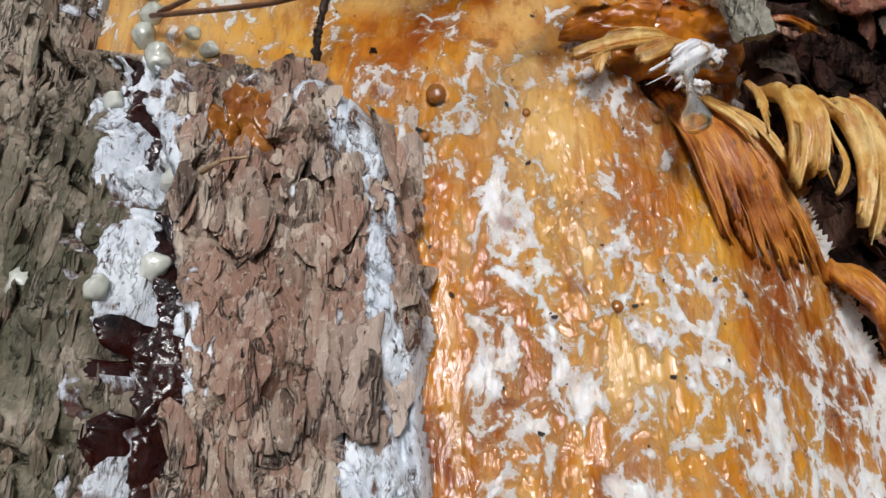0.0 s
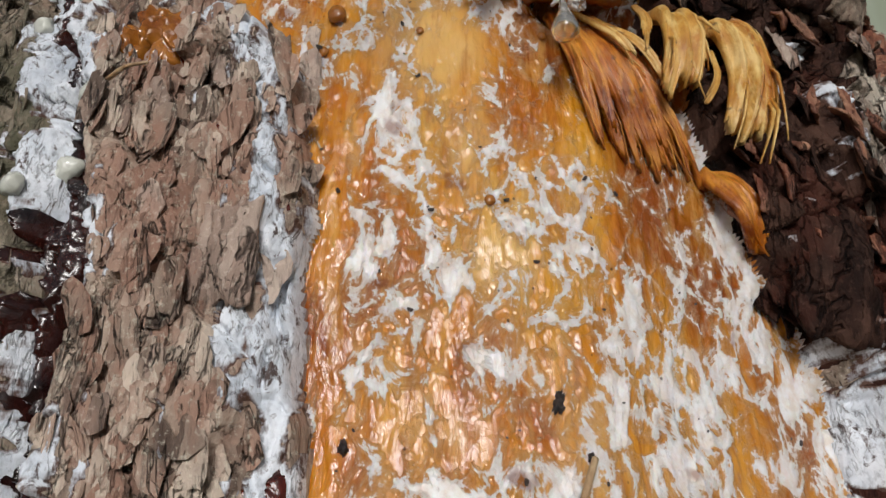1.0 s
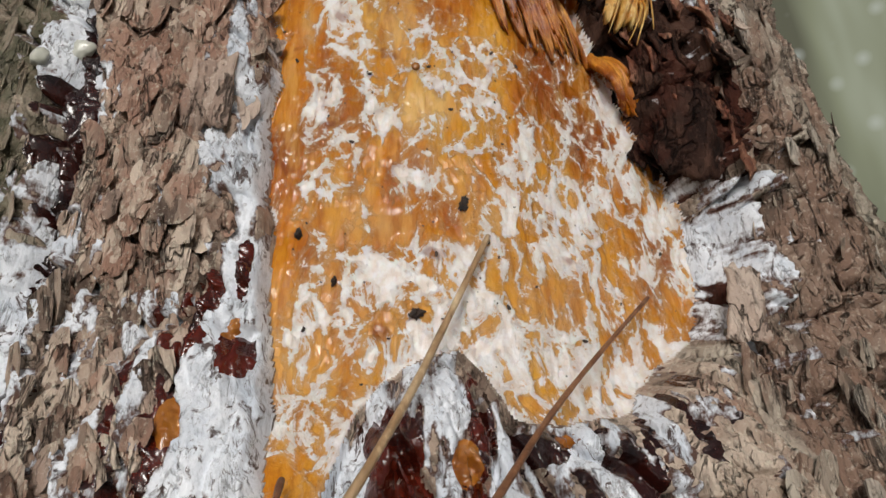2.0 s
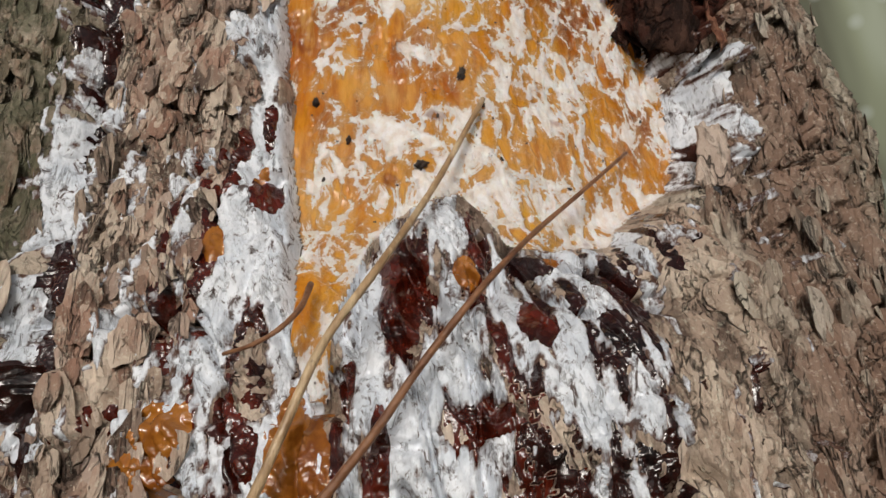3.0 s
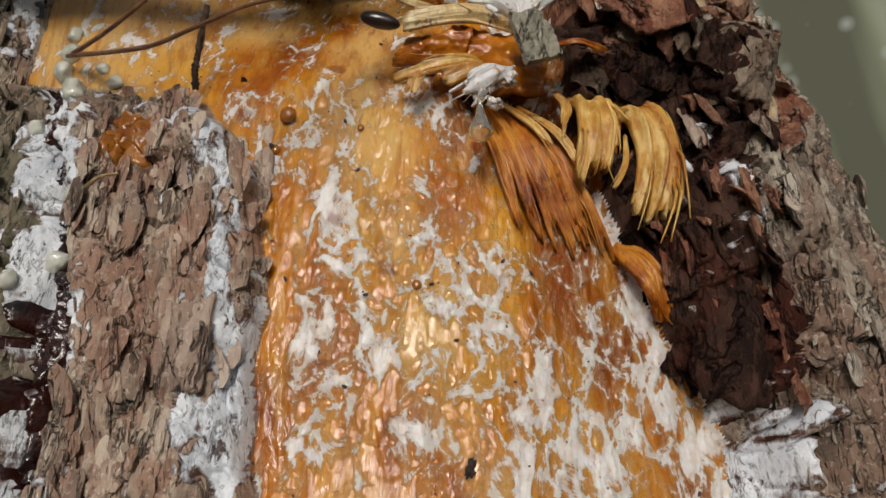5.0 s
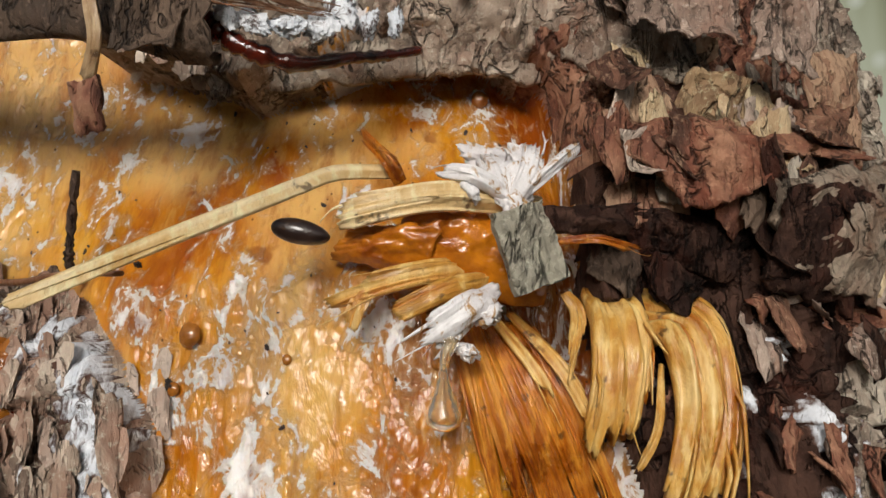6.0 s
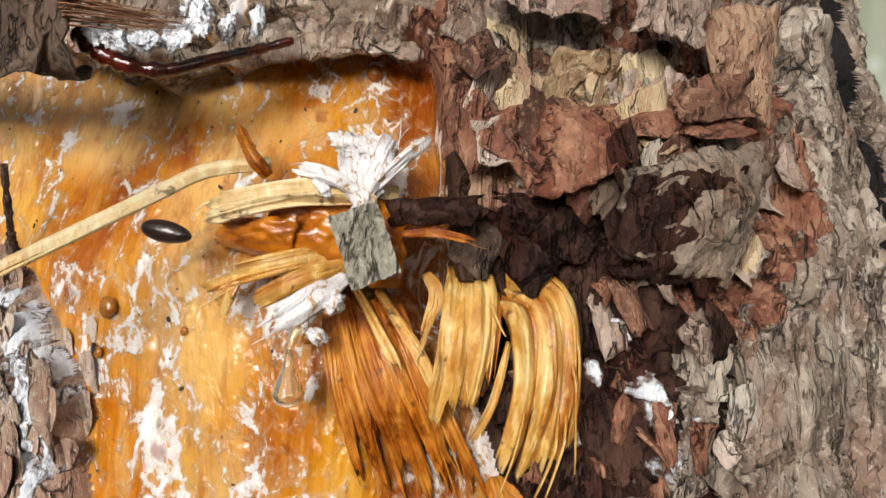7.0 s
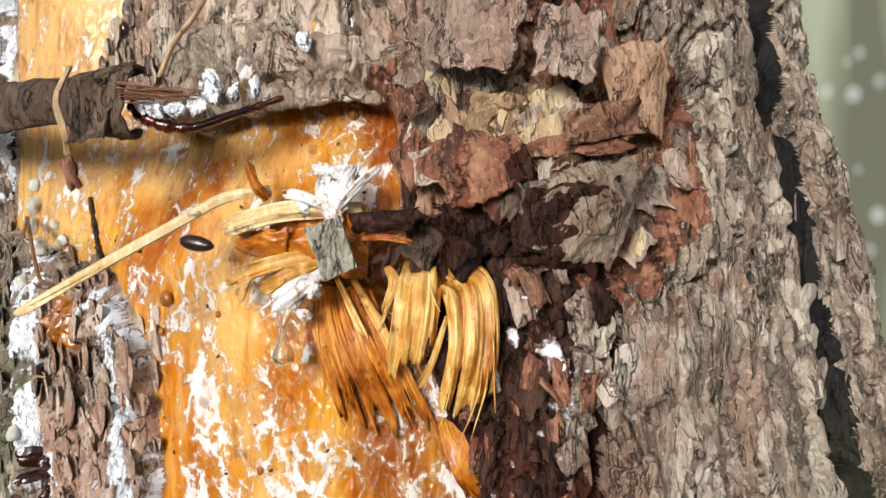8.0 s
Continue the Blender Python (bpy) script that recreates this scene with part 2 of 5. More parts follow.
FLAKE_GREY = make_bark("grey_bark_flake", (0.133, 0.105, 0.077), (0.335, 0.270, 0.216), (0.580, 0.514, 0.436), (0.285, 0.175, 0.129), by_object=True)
FIBRE_PALE = make_fibre("pale_torn_wood", (0.38, 0.12, 0.010), (0.62, 0.33, 0.06), (0.80, 0.57, 0.23))
FIBRE_AMBER = make_fibre("amber_torn_wood", (0.17, 0.032, 0.002), (0.44, 0.125, 0.005), (0.64, 0.28, 0.03), 0.36)
FIBRE_CREAM = make_fibre("cream_torn_wood", (0.58, 0.36, 0.13), (0.76, 0.56, 0.28), (0.86, 0.72, 0.46))
STRAW = make_fibre("dry_straw", (0.22, 0.12, 0.05), (0.42, 0.27, 0.14), (0.60, 0.46, 0.28))
NEEDLE = make_plain("brown_pine_needle", (0.14, 0.055, 0.025), (0.30, 0.14, 0.065), 300, 0.45)
SPECK = make_plain("black_debris", (0.010, 0.007, 0.006), (0.05, 0.028, 0.018), 700, 0.5, 1.0)
SEED = make_plain("glossy_dark_seed", (0.014, 0.007, 0.006), (0.035, 0.018, 0.014), 220, 0.28, 0.25, 0.5)


# ---- noise on the unrolled trunk ----
def hash2(ix, iy, seed):
    v = (ix.astype(np.int64) * 374761393 + iy.astype(np.int64) * 668265263 + seed * 2147483647) & 0xFFFFFFFF
    v = ((v ^ (v >> 13)) * 1274126177) & 0xFFFFFFFF
    return ((v ^ (v >> 16)) & 0xFFFFFF) / float(0xFFFFFF)


def smooth(a, b, x):
    t = np.clip((x - a) / (b - a), 0, 1)
    return t * t * (3 - 2 * t)


def value_noise(x, y, seed):
    ix, iy = np.floor(x), np.floor(y)
    fx, fy = x - ix, y - iy
    fx, fy = fx * fx * (3 - 2 * fx), fy * fy * (3 - 2 * fy)
    a, b = hash2(ix, iy, seed), hash2(ix + 1, iy, seed)
    c, d = hash2(ix, iy + 1, seed), hash2(ix + 1, iy + 1, seed)
    return (a * (1 - fx) + b * fx) * (1 - fy) + (c * (1 - fx) + d * fx) * fy


def fbm(x, y, seed, octaves=4, gain=0.5):
    out, amp, total = 0.0, 1.0, 0.0
    for k in range(octaves):
        out = out + amp * value_noise(x * 2 ** k + 17.3 * k, y * 2 ** k - 9.1 * k, seed + k)
        total += amp
        amp *= gain
    return out / total - 0.5


def cells(x, y, seed, jitter=0.9):
    """Cell noise: gap between the two nearest centres, the cell's own random number, and the offset from its centre."""
    ix, iy = np.floor(x), np.floor(y)
    f1, f2 = np.full(x.shape, 9.0), np.full(x.shape, 9.0)
    who, ox, oy = np.zeros(x.shape), np.zeros(x.shape), np.zeros(x.shape)
    for a in (-1, 0, 1):
        for b in (-1, 0, 1):
            jx, jy = ix + a, iy + b
            dx = x - (jx + 0.5 + jitter * (hash2(jx, jy, seed) - 0.5))
            dy = y - (jy + 0.5 + jitter * (hash2(jx, jy, seed + 1) - 0.5))
            d = np.sqrt(dx * dx + dy * dy)
            near = d < f1
            f2 = np.where(near, f1, np.minimum(f2, d))
            f1 = np.where(near, d, f1)
            who = np.where(near, hash2(jx, jy, seed + 2), who)
            ox, oy = np.where(near, dx, ox), np.where(near, dy, oy)
    return f2 - f1, who, ox, oy


def inside(poly, x, y):
    """Distance to a polygon's edge, negative inside."""
    dist, odd = np.full(x.shape, 1e9), np.zeros(x.shape, bool)
    for (ax, ay), (bx, by) in zip(poly, poly[1:] + poly[:1]):
        ex, ey = bx - ax, by - ay
        t = np.clip(((x - ax) * ex + (y - ay) * ey) / (ex * ex + ey * ey), 0, 1)
        dist = np.minimum(dist, np.hypot(x - ax - t * ex, y - ay - t * ey))
        if ay != by:
            odd ^= ((ay > y) != (by > y)) & (x < ex * (y - ay) / ey + ax)
    return np.where(odd, -dist, dist)


def along(line, h):
    """The angle of a line down the trunk at the height h."""
    hs, th = [p[1] for p in line][::-1], [p[0] for p in line][::-1]
    return np.interp(h, hs, th)


# ---- the trunk's plan: degrees round the trunk from its front, and millimetres above one metre ----
AXIS = (0.025, 0.215)
MM = 2.44
WOUND = [(-41, 200), (-41.0, 97.0), (-34.0, 91.0), (-27.6, 85.6), (-20.4, 81.5), (-16.7, 69.4), (-14.1, 62.5), (-13.4, 48.4), (-12.2, 33.0), (-13.0, 22.6), (-12.4, 7.1),
         (-11.9, -5.3), (-11.3, -22.3), (-9.9, -37.6), (-9.4, -49.0), (-8.5, -58.7), (-7.4, -66.3), (-6.0, -66.3), (-5.8, -50.0), (-4.6, -39.8), (-3.0, -31.2),
         (3.1, -24.9), (5.3, -29.8), (7.1, -38.0), (10.1, -39.1), (17.5, -35.0), (19.8, -30.2), (26.5, -19.9), (29.9, -6.1), (30.3, 5.6), (27.9, 19.8), (24.5, 28.5),
         (21.9, 43.8), (19.5, 59.8), (17.5, 78.0), (16.6, 106.2), (15.5, 118.7), (9.7, 124.5), (-0.0, 123.7), (-9.5, 116.9), (-23.4, 127.8), (-20, 145), (-16, 200)]
ROTTEN = [(16.8, 97.2), (18.0, 82.0), (19.4, 60.2), (20.8, 42.2), (23.7, 27.4), (25.8, 16.9), (27.6, 12.8), (29.9, 21.3), (32.1, 32.0), (29.3, 45.8), (30.2, 69.8), (32.1, 75.6), (29.3, 87.5), (27.0, 96.9)]
TORN = [(15.5, 122.8), (15.7, 78.7), (28.5, 81.8), (35.9, 75.7), (40.7, 83.1), (44.5, 90.4), (45.1, 102.4), (49.1, 121.8), (43, 138), (33, 141), (22, 131)]
LEFT_CLEFT = [(-42, 200), (-40.1, 105.5), (-36.4, 84.5), (-30.8, 60), (-30.2, 48), (-29.6, 31), (-29.2, 15), (-30.2, -7), (-29.6, -25), (-27.4, -42), (-26.8, -57), (-27.5, -75), (-30, -140)]
RIGHT_CLEFT = [(70, 200), (68.6, 152), (64.8, 123), (63.0, 95), (62.2, 65), (61, 33), (66, 0), (76, -140)]
RIGHT_CRACK = [(36, 60), (32.8, 21), (30.6, 1.4), (29.6, -16), (27.2, -28), (25, -38), (24, -140)]


def scaled(poly):
    return [(a * MM, b) for a, b in poly]


def bark_radius(th, h):
    r = 0.1365 + 0.0085 * smooth(-12, -60, h) + 0.0006 * np.clip(-th - 26, 0, 60)
    r = r + smooth(32, 60, th) * (0.006 - 0.004 * smooth(25, 75, h)) + 0.003 * smooth(24, 34, th) * smooth(45, 10, h)
    r = r - 0.0145 * smooth(88, 128, h) * smooth(-30, -12, th) * (1 - 0.85 * smooth(44, 56, th))
    r = r - 0.00017 * np.clip(h - 70, 0, 110) * smooth(46, 58, th)
    r = r + 0.0065 * smooth(-1, 5, th - along(RIGHT_CLEFT, h)) * smooth(-20, 20, h)
    r = r + 0.030 * smooth(-500, -1000, h) - 0.03 * smooth(200, 2500, h)
    back = smooth(85, 170, np.abs(th))
    return r * (1 - back) + (0.142 + 0.030 * smooth(-500, -1000, h) - 0.03 * smooth(200, 2500, h)) * back


def wound_radius(th, h):
    r = 0.1208 + 0.00022 * np.clip(-5 - th, 0, 90) + 0.0007 * np.clip(-25 - th, 0, 60) - 0.0036 * smooth(6, 20, th)
    return r - 0.00034 * np.clip(h - 84, 0, 50) * smooth(-40, -15, th) + 0.0022 * smooth(10, -25, h) + 0.015 * smooth(-25, -62, h)


def trunk_surface(th, h):
    """Radius and surface marks at arrays of angles and heights."""
    s = th * MM
    ws = s + 2.2 * fbm(s / 9, h / 9, 5, 2) + 0.8 * fbm(s / 3, h / 4, 6, 1)
    wh = h + 3.0 * fbm(s / 8, h / 11, 7, 2) + 1.0 * fbm(s / 3, h / 3, 8, 1)
    d_wound = inside(scaled(WOUND), ws, wh)
    sw, hw = s + 3.0 * fbm(s / 10, h / 12, 9, 2), h + 3.0 * fbm(s / 10, h / 12, 10, 2)
    d_rot = inside(scaled(ROTTEN), sw, hw)
    d_torn = inside(scaled(TORN), sw, hw)
    # plated bark: flat-topped plates cut by cracks, flaking in thin layers
    far = smooth(-27, -33, th)
    right = smooth(22, 34, th)
    lower = smooth(5, -25, h)
    lean = 0.30 * lower * (1 - right) * (1 - far)
    px = s + lean * h + 3.5 * fbm(s / 12, h / 16, 11) + 1.0 * fbm(s / 3, h / 4, 16)
    py = h + 4.5 * fbm(s / 11, h / 14, 12) + 1.2 * fbm(s / 3, h / 3, 17)
    tall = right * smooth(36, 48, th) * smooth(20, 90, h)
    g1, c1, x1, y1 = cells(px / (8.0 + 1.5 * right), py / (13 + 12 * far + 10 * lower * (1 - right) + 24 * tall), 21)
    g2, c2, x2, y2 = cells((px + 0.8 * c1) / 3.8, (py + 7 * c1) / (5.5 + 3.0 * lower), 31)
    plate = smooth(0.0, 0.11, g1)
    scale = smooth(0.0, 0.09, g2)

    def layers(n, step):
        q = n * step
        return np.floor(q) + smooth(0.45, 0.55, q - np.floor(q))

    flaky = 1 - 0.35 * right * lower
    furrow = 1 - smooth(0.0, 0.075, np.abs(fbm(px / 11, py / 55, 13, 3)))
    furrow = np.maximum(furrow, 1 - smooth(0.0, 0.055, np.abs(fbm(px / 6.5, py / 38, 24, 3))))
    ridge = 1 - smooth(0.0, 0.05, np.abs(fbm(px / 9, py / 34, 23, 3)))
    bark = (1.1 + 2.3 * far + 2.1 * right) * (plate - 1) - (6.5 * far + 4.5 * right) * furrow - (4.0 + 1.6 * right) * (1 - far) * ridge + 1.3 * (c1 - 0.5) * plate
    bark = bark + flaky * (0.80 * layers(fbm(px / 9, py / 24, 18, 5, 0.52) + 0.22 * c1, 8) + 0.45 * layers(fbm(px / 3.6, py / 11, 19, 4, 0.55) + 0.1 * c2, 6))
    bark = bark + flaky * (0.30 * (scale - 1) + (0.15 + 0.35 * right) * (c2 - 0.5) * scale - (0.3 + 0.4 * right) * y2 * c2)
    bark = bark + 3.0 * fbm(s / 14, h / 28, 14, 3) + 0.28 * fbm(s / 1.1, h / 2.6, 15, 3) - 1.0
    # clefts
    left = np.abs(th - along(LEFT_CLEFT, h) - 1.6 * fbm(h / 12, s * 0, 51)) * MM
    rgt = np.abs(th - along(RIGHT_CLEFT, h) - 1.6 * fbm(h / 9, s * 0, 52, 2)) * MM + 1.2 * fbm(s / 4, h / 6, 54, 1)
    crack = np.abs(th - along(RIGHT_CRACK, h) - 2.0 * fbm(h / 9, s * 0, 53)) * MM
    bark = bark * (0.25 + 0.75 * smooth(2, 11, rgt)) - 5.0 * (1 - smooth(2.0, 7.0, left)) - 22.0 * (1 - smooth(0.8, 4.6, rgt)) - 7.0 * (1 - smooth(0.5, 2.2, crack)) * smooth(-42, -22, h)
    edge = np.clip(d_wound, 0, 99)
    bark = bark * (1 - 0.6 * np.exp(-edge / 1.5)) - 8.0 * np.exp(-edge / 8.5) * smooth(100, 88, h)
    bark = bark - 8.0 * smooth(-68, -42, h) * smooth(-10, -4, th) * smooth(24, 14, th) * (h < 0)
    bark = bark - 9.0 * (1 - smooth(1.5, 5.0, np.hypot((th + 32.2) * MM / 1.2, h - 61)))
    r = bark_radius(th, h) + 0.001 * bark
    # torn red inner bark
    f1, k1, u1, v1 = cells((s + 4 * fbm(s / 9, h / 9, 61)) / 6.5, (h + 4 * fbm(s / 9, h / 9, 62)) / 5.0, 63)
    torn = 0.1265 + 0.001 * (4.0 * (k1 - 0.4) + 3.0 * u1 * (k1 - 0.5) + 3.0 * v1 * (k1 - 0.6) + 2.2 * fbm(s / 2.5, h / 2.5, 64) + 0.5 * layers(fbm(s / 5, h / 4, 67, 4), 9))
    torn = torn - 0.009 * smooth(104, 124, h) + 0.008 * np.clip(1 - np.hypot((th - 31) / 8, (h - 96) / 12), 0, 1)
    w = smooth(-2.0, 4.5, d_torn)
    r = r * w + torn * (1 - w)
    rot = 0.1245 + 0.001 * (3.6 * (c2 - 0.5) - 2.6 * y2 + 4.5 * fbm(s / 3, h / 7, 66) + 3.0 * (c1 - 0.5)) + 0.0065 * smooth(23, 33, th) - 0.005 * smooth(60, 74, h) * smooth(29, 24, th)
    w = smooth(-2.0, 4.0, d_rot)
    r = r * w + rot * (1 - w)
    # bare wood: ripples along the grain, gouged under the splinters
    wood = wound_radius(th, h) + 0.001 * (0.9 * fbm(s / 7, h / 24, 71, 3) + 0.55 * fbm(s / 1.6, h / 6, 72, 3) + 0.35 * fbm(s / 1.1, h / 1.8, 73, 2))
    wood = wood - 0.009 * (1 - smooth(2, 10, np.hypot((th - 10) * MM / 1.4, (h - 80) / 0.9)))
    wood = wood - 0.014 * (1 - smooth(2, 10, np.hypot((th - 17.5) * MM / 1.3, (h - 80) / 1.2)))
    w = smooth(-0.7 - 1.3 * (th > 15), np.where((th < 0) & (h < 75), 0.6, 1.4) + 1.0 * smooth(95, 110, h) + 2.2 * (th > 15) * (h < 60), d_wound)
    r = r * w + wood * (1 - w)
    # crack and hole take the dark rotten colour as painted shade
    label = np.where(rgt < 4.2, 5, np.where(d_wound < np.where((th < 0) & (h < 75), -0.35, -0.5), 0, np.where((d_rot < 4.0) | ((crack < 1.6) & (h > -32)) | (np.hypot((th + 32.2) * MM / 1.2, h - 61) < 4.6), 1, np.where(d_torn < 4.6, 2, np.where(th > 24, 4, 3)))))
    moss = np.clip(smooth(-27, -35, th) * (0.35 + 0.65 * smooth(98, 60, h)) + 0.45 * smooth(40, 58, th) * smooth(60, 10, h), 0, 1)
    red = np.clip(smooth(-26, -22, th) * smooth(-10, -16, th) * 0.35 + 0.5 * fbm(s / 14, h / 16, 81), 0, 1)
    red = np.clip(red + 0.55 * smooth(24, 28, th) * smooth(62, 44, th) * smooth(62, 30, h), 0, 1)
    return r, label, dict(cell=0.6 * c1 + 0.4 * c2, moss=moss, redness=red), d_wound, left, crack


def at(th, h, r):
    """A place from degrees, millimetres and metres from the trunk's axis."""
    a = radians(th)
    return Vector((AXIS[0] + r * math.sin(a), AXIS[1] - r * math.cos(a), 1 + h / 1000))


# ---- building helpers ----
def part(name, bm, material, parent, label=""):
    me = bpy.data.meshes.new(name)
    bm.to_mesh(me)
    bm.free()
    return part_of(name, me, material, parent, label)


def part_of(name, me, material, parent, label=""):
    if not me.materials:
        me.materials.append(material)
    ob = new(name, me)
    ob.parent = parent
    if label:
        tagged(ob, label)
    return ob


def thing(name, label, category, group="", kind="", place=(0, 0, 0)):
    ob = tagged(new(name), label, category, group, kind)
    ob.location = place
    ob.empty_display_size = 0.005
    return ob


def array_mesh(name, verts, faces, attrs=None, flat=False):
    me = bpy.data.meshes.new(name)
    me.from_pydata(verts, [], faces)
    me.polygons.foreach_set("use_smooth", np.full(len(me.polygons), not flat))
    for k, v in (attrs or {}).items():
        a = me.attributes.new(k, "FLOAT", "POINT")
        a.data.foreach_set("value", np.ascontiguousarray(v, dtype=np.float32))
    me.update()
    return me


def sheet(name, th, h, r, keep, attrs):
    """A mesh from a grid in angle and height, of the quads in keep."""
    a = np.radians(th)
    v = np.stack([AXIS[0] + r * np.sin(a), AXIS[1] - r * np.cos(a), 1 + h / 1000], -1).reshape(-1, 3)
    n, m = th.shape
    idx = np.arange(n * m).reshape(n, m)
    q = np.stack([idx[:-1, :-1], idx[:-1, 1:], idx[1:, 1:], idx[1:, :-1]], -1)[keep]
    used = np.unique(q)
    back = np.zeros(n * m, np.int64)
    back[used] = np.arange(len(used))
    return array_mesh(name, v[used], back[q].tolist(), {k: w.reshape(-1)[used] for k, w in attrs.items()})


# ---- the trunk ----
trunk = thing("pine_tree", "wounded pine with scaly bark and resin-soaked bare wood", "tree", place=(AXIS[0], AXIS[1], 0))
ORIGIN = Matrix.Translation((-AXIS[0], -AXIS[1], 0))


def on_trunk(ob):
    """Keeps a part's world place under the trunk's empty."""
    ob.matrix_parent_inverse = ORIGIN
    return ob


NT, NH = 1080, 800
TH, HH = np.meshgrid(np.linspace(-70, 88, NT), np.linspace(-105, 178, NH))
R, LAB, MARKS, D_WOUND, D_LEFT, D_CRACK = trunk_surface(TH, HH)
S = TH * MM


def blobs(spots):
    """A field of soft ellipses: degrees, mm, half width and half height in mm."""
    f = np.zeros(TH.shape)
    for a, b, w, l in spots:
        f = np.maximum(f, 1.3 - np.sqrt(((S - a * MM) / w) ** 2 + ((HH - b) / l) ** 2))
    return f


def surface_at(th, h):
    i = int(round((h + 105) / 283 * (NH - 1)))
    j = int(round((th + 70) / 158 * (NT - 1)))
    return float(R[min(max(i, 0), NH - 1), min(max(j, 0), NT - 1)])


# colour and dried flecks of the bare wood
tone = 0.5 + 1.3 * fbm(S / 15, HH / 24, 91, 3)
tone = tone - 0.75 * smooth(8, 17, TH) * smooth(5, 40, HH) - 0.6 * blobs([(-8, 106, 10, 7), (7, 82, 20, 15), (-11.5, 18, 3, 4), (16, 95, 8, 14), (15, 62, 9, 20), (19, 40, 7, 12)])
tone = tone + 0.40 * blobs([(1, 27, 10, 5), (-1, -1, 5, 6), (5, 108, 7, 9), (-1, 45, 5, 10), (-30, 110, 14, 20), (-26, 150, 16, 22), (-17, 108, 12, 12), (-3, 103, 6, 6)])
tone = tone + 0.22 * smooth(52, 72, HH) * smooth(6, -2, TH) + 0.18 * smooth(96, 106, HH) - 0.3 * blobs([(10, 86, 16, 12)]) - 0.28 * smooth(40, 68, HH) * smooth(-3, 6, TH)
# dried white: a density over the wood
spots = blobs([(-7.6, 54, 4, 7), (-4.5, 40, 2.5, 8), (5.5, 56, 1.6, 8), (11.1, 40, 4.5, 5), (-2, 23, 7, 2.5), (-7.6, 8, 6, 2.5), (-2.9, -11, 6, 5),
               (5.6, -14, 4, 5), (11, 19, 4, 8), (22.8, 19, 4, 7), (1.4, -5, 5, 3), (9, 8, 3, 6), (-7.8, 86, 3, 6), (11.5, 104, 6, 16), (-14, 100, 4, 10), (-22, 110, 4, 12), (26, 6, 5, 8), (24, 16, 5, 8), (22, 33, 3, 7), (24, 24, 4, 6), (14, -6, 4, 6)])
bare = blobs([(1, 28, 8, 4), (-1.6, 0, 4, 6), (-7.3, 2, 3, 3.5), (12.5, -12, 2, 4), (-10.8, 12, 2.5, 30), (-2.5, 70, 7, 8)])
fleck = 0.46 + 0.75 * fbm(S / 8, HH / 13, 95, 4) + 0.32 * spots - 0.45 * bare + 0.16 * smooth(30, -10, HH) + 0.12 * smooth(8, 20, TH) * smooth(70, 50, HH)
fleck = fleck - 0.25 * smooth(-9.5, -11.5, TH) * (HH < 60) - 0.12 * smooth(75, 95, HH) - 0.10 * smooth(-38, -50, HH)
fleck = fleck + 0.24 * smooth(-6, -1, D_WOUND) * np.maximum(smooth(-15, -22, HH) * smooth(-9, -6, TH), 0.6 * smooth(15, 20, TH) * smooth(40, 25, HH))
MARKS["tone"], MARKS["fleck"] = np.clip(tone, 0, 1), np.clip(fleck, 0, 1)
MARKS["yellow"] = np.clip(0.8 * blobs([(9.5, 52, 5, 14), (7, 22, 6, 8), (9, 106, 5, 9), (-25, 97, 10, 12), (10, -28, 8, 9)]) + 1.2 * fbm(S / 12, HH / 20, 97), 0, 1)

quad = LAB[:-1, :-1]
for code, name, material, label in ((0, "sapwood", SAPWOOD, "amber resin-soaked bare wood, glossy and streaked white"),
                                    (1, "rotten_bark", ROT_SHADE, "dark crumbling rotten inner bark, with the shade of a crack and a hole painted in"),
                                    (2, "inner_bark", INNER, "torn reddish-brown inner bark"),
                                    (3, "bark", BARK, "scaly pinkish-brown bark, greenish towards the side"),
                                    (4, "bark", BARK_GREY, "rough grey-brown plated bark"),
                                    (5, "bark_cleft", CLEFT_SHADE, "cleft in the bark, its deep shade painted black")):
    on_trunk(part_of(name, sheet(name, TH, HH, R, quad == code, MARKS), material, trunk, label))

# the rest of the stem, all round and up and down
for lo, hi, h0, h1, n, k in ((88, 290, -105, 178, 150, 150), (-70, 290, -1010, -105, 300, 220), (-70, 290, 178, 2600, 300, 300)):
    th, h = np.meshgrid(np.linspace(lo, hi, n), np.linspace(h0, h1, k))
    turned = np.where(th > 180, th - 360, th)
    r, lab, marks, *_ = trunk_surface(turned, h)
    r = np.where((lab == 0) & (h > 178), np.minimum(r, 0.128), r)
    marks["tone"], marks["fleck"], marks["yellow"] = 0 * r + 0.6, 0 * r + 0.3, 0 * r
    q = lab[:-1, :-1]
    bare = (q == 0) & (h[:-1, :-1] < 420)
    on_trunk(part_of("bark", sheet("bark", th, h, r, ~bare, marks), BARK, trunk))
    if bare.any():
        on_trunk(part_of("sapwood", sheet("sapwood", th, h, r, bare, marks), SAPWOOD, trunk))


th, h = np.meshgrid(np.linspace(-70, 290, 90), np.linspace(2600, 11000, 120))
r, lab, marks, *_ = trunk_surface(np.where(th > 180, th - 360, th), h)
r = 0.01 + (r - 0.01) * (1 - ((h - 2600) / 8400) ** 1.3)
on_trunk(part_of("bark", sheet("bark", th, h, r, lab[:-1, :-1] > -1, marks), BARK, trunk))


CRUSTED = np.full(TH.shape, -1.0)


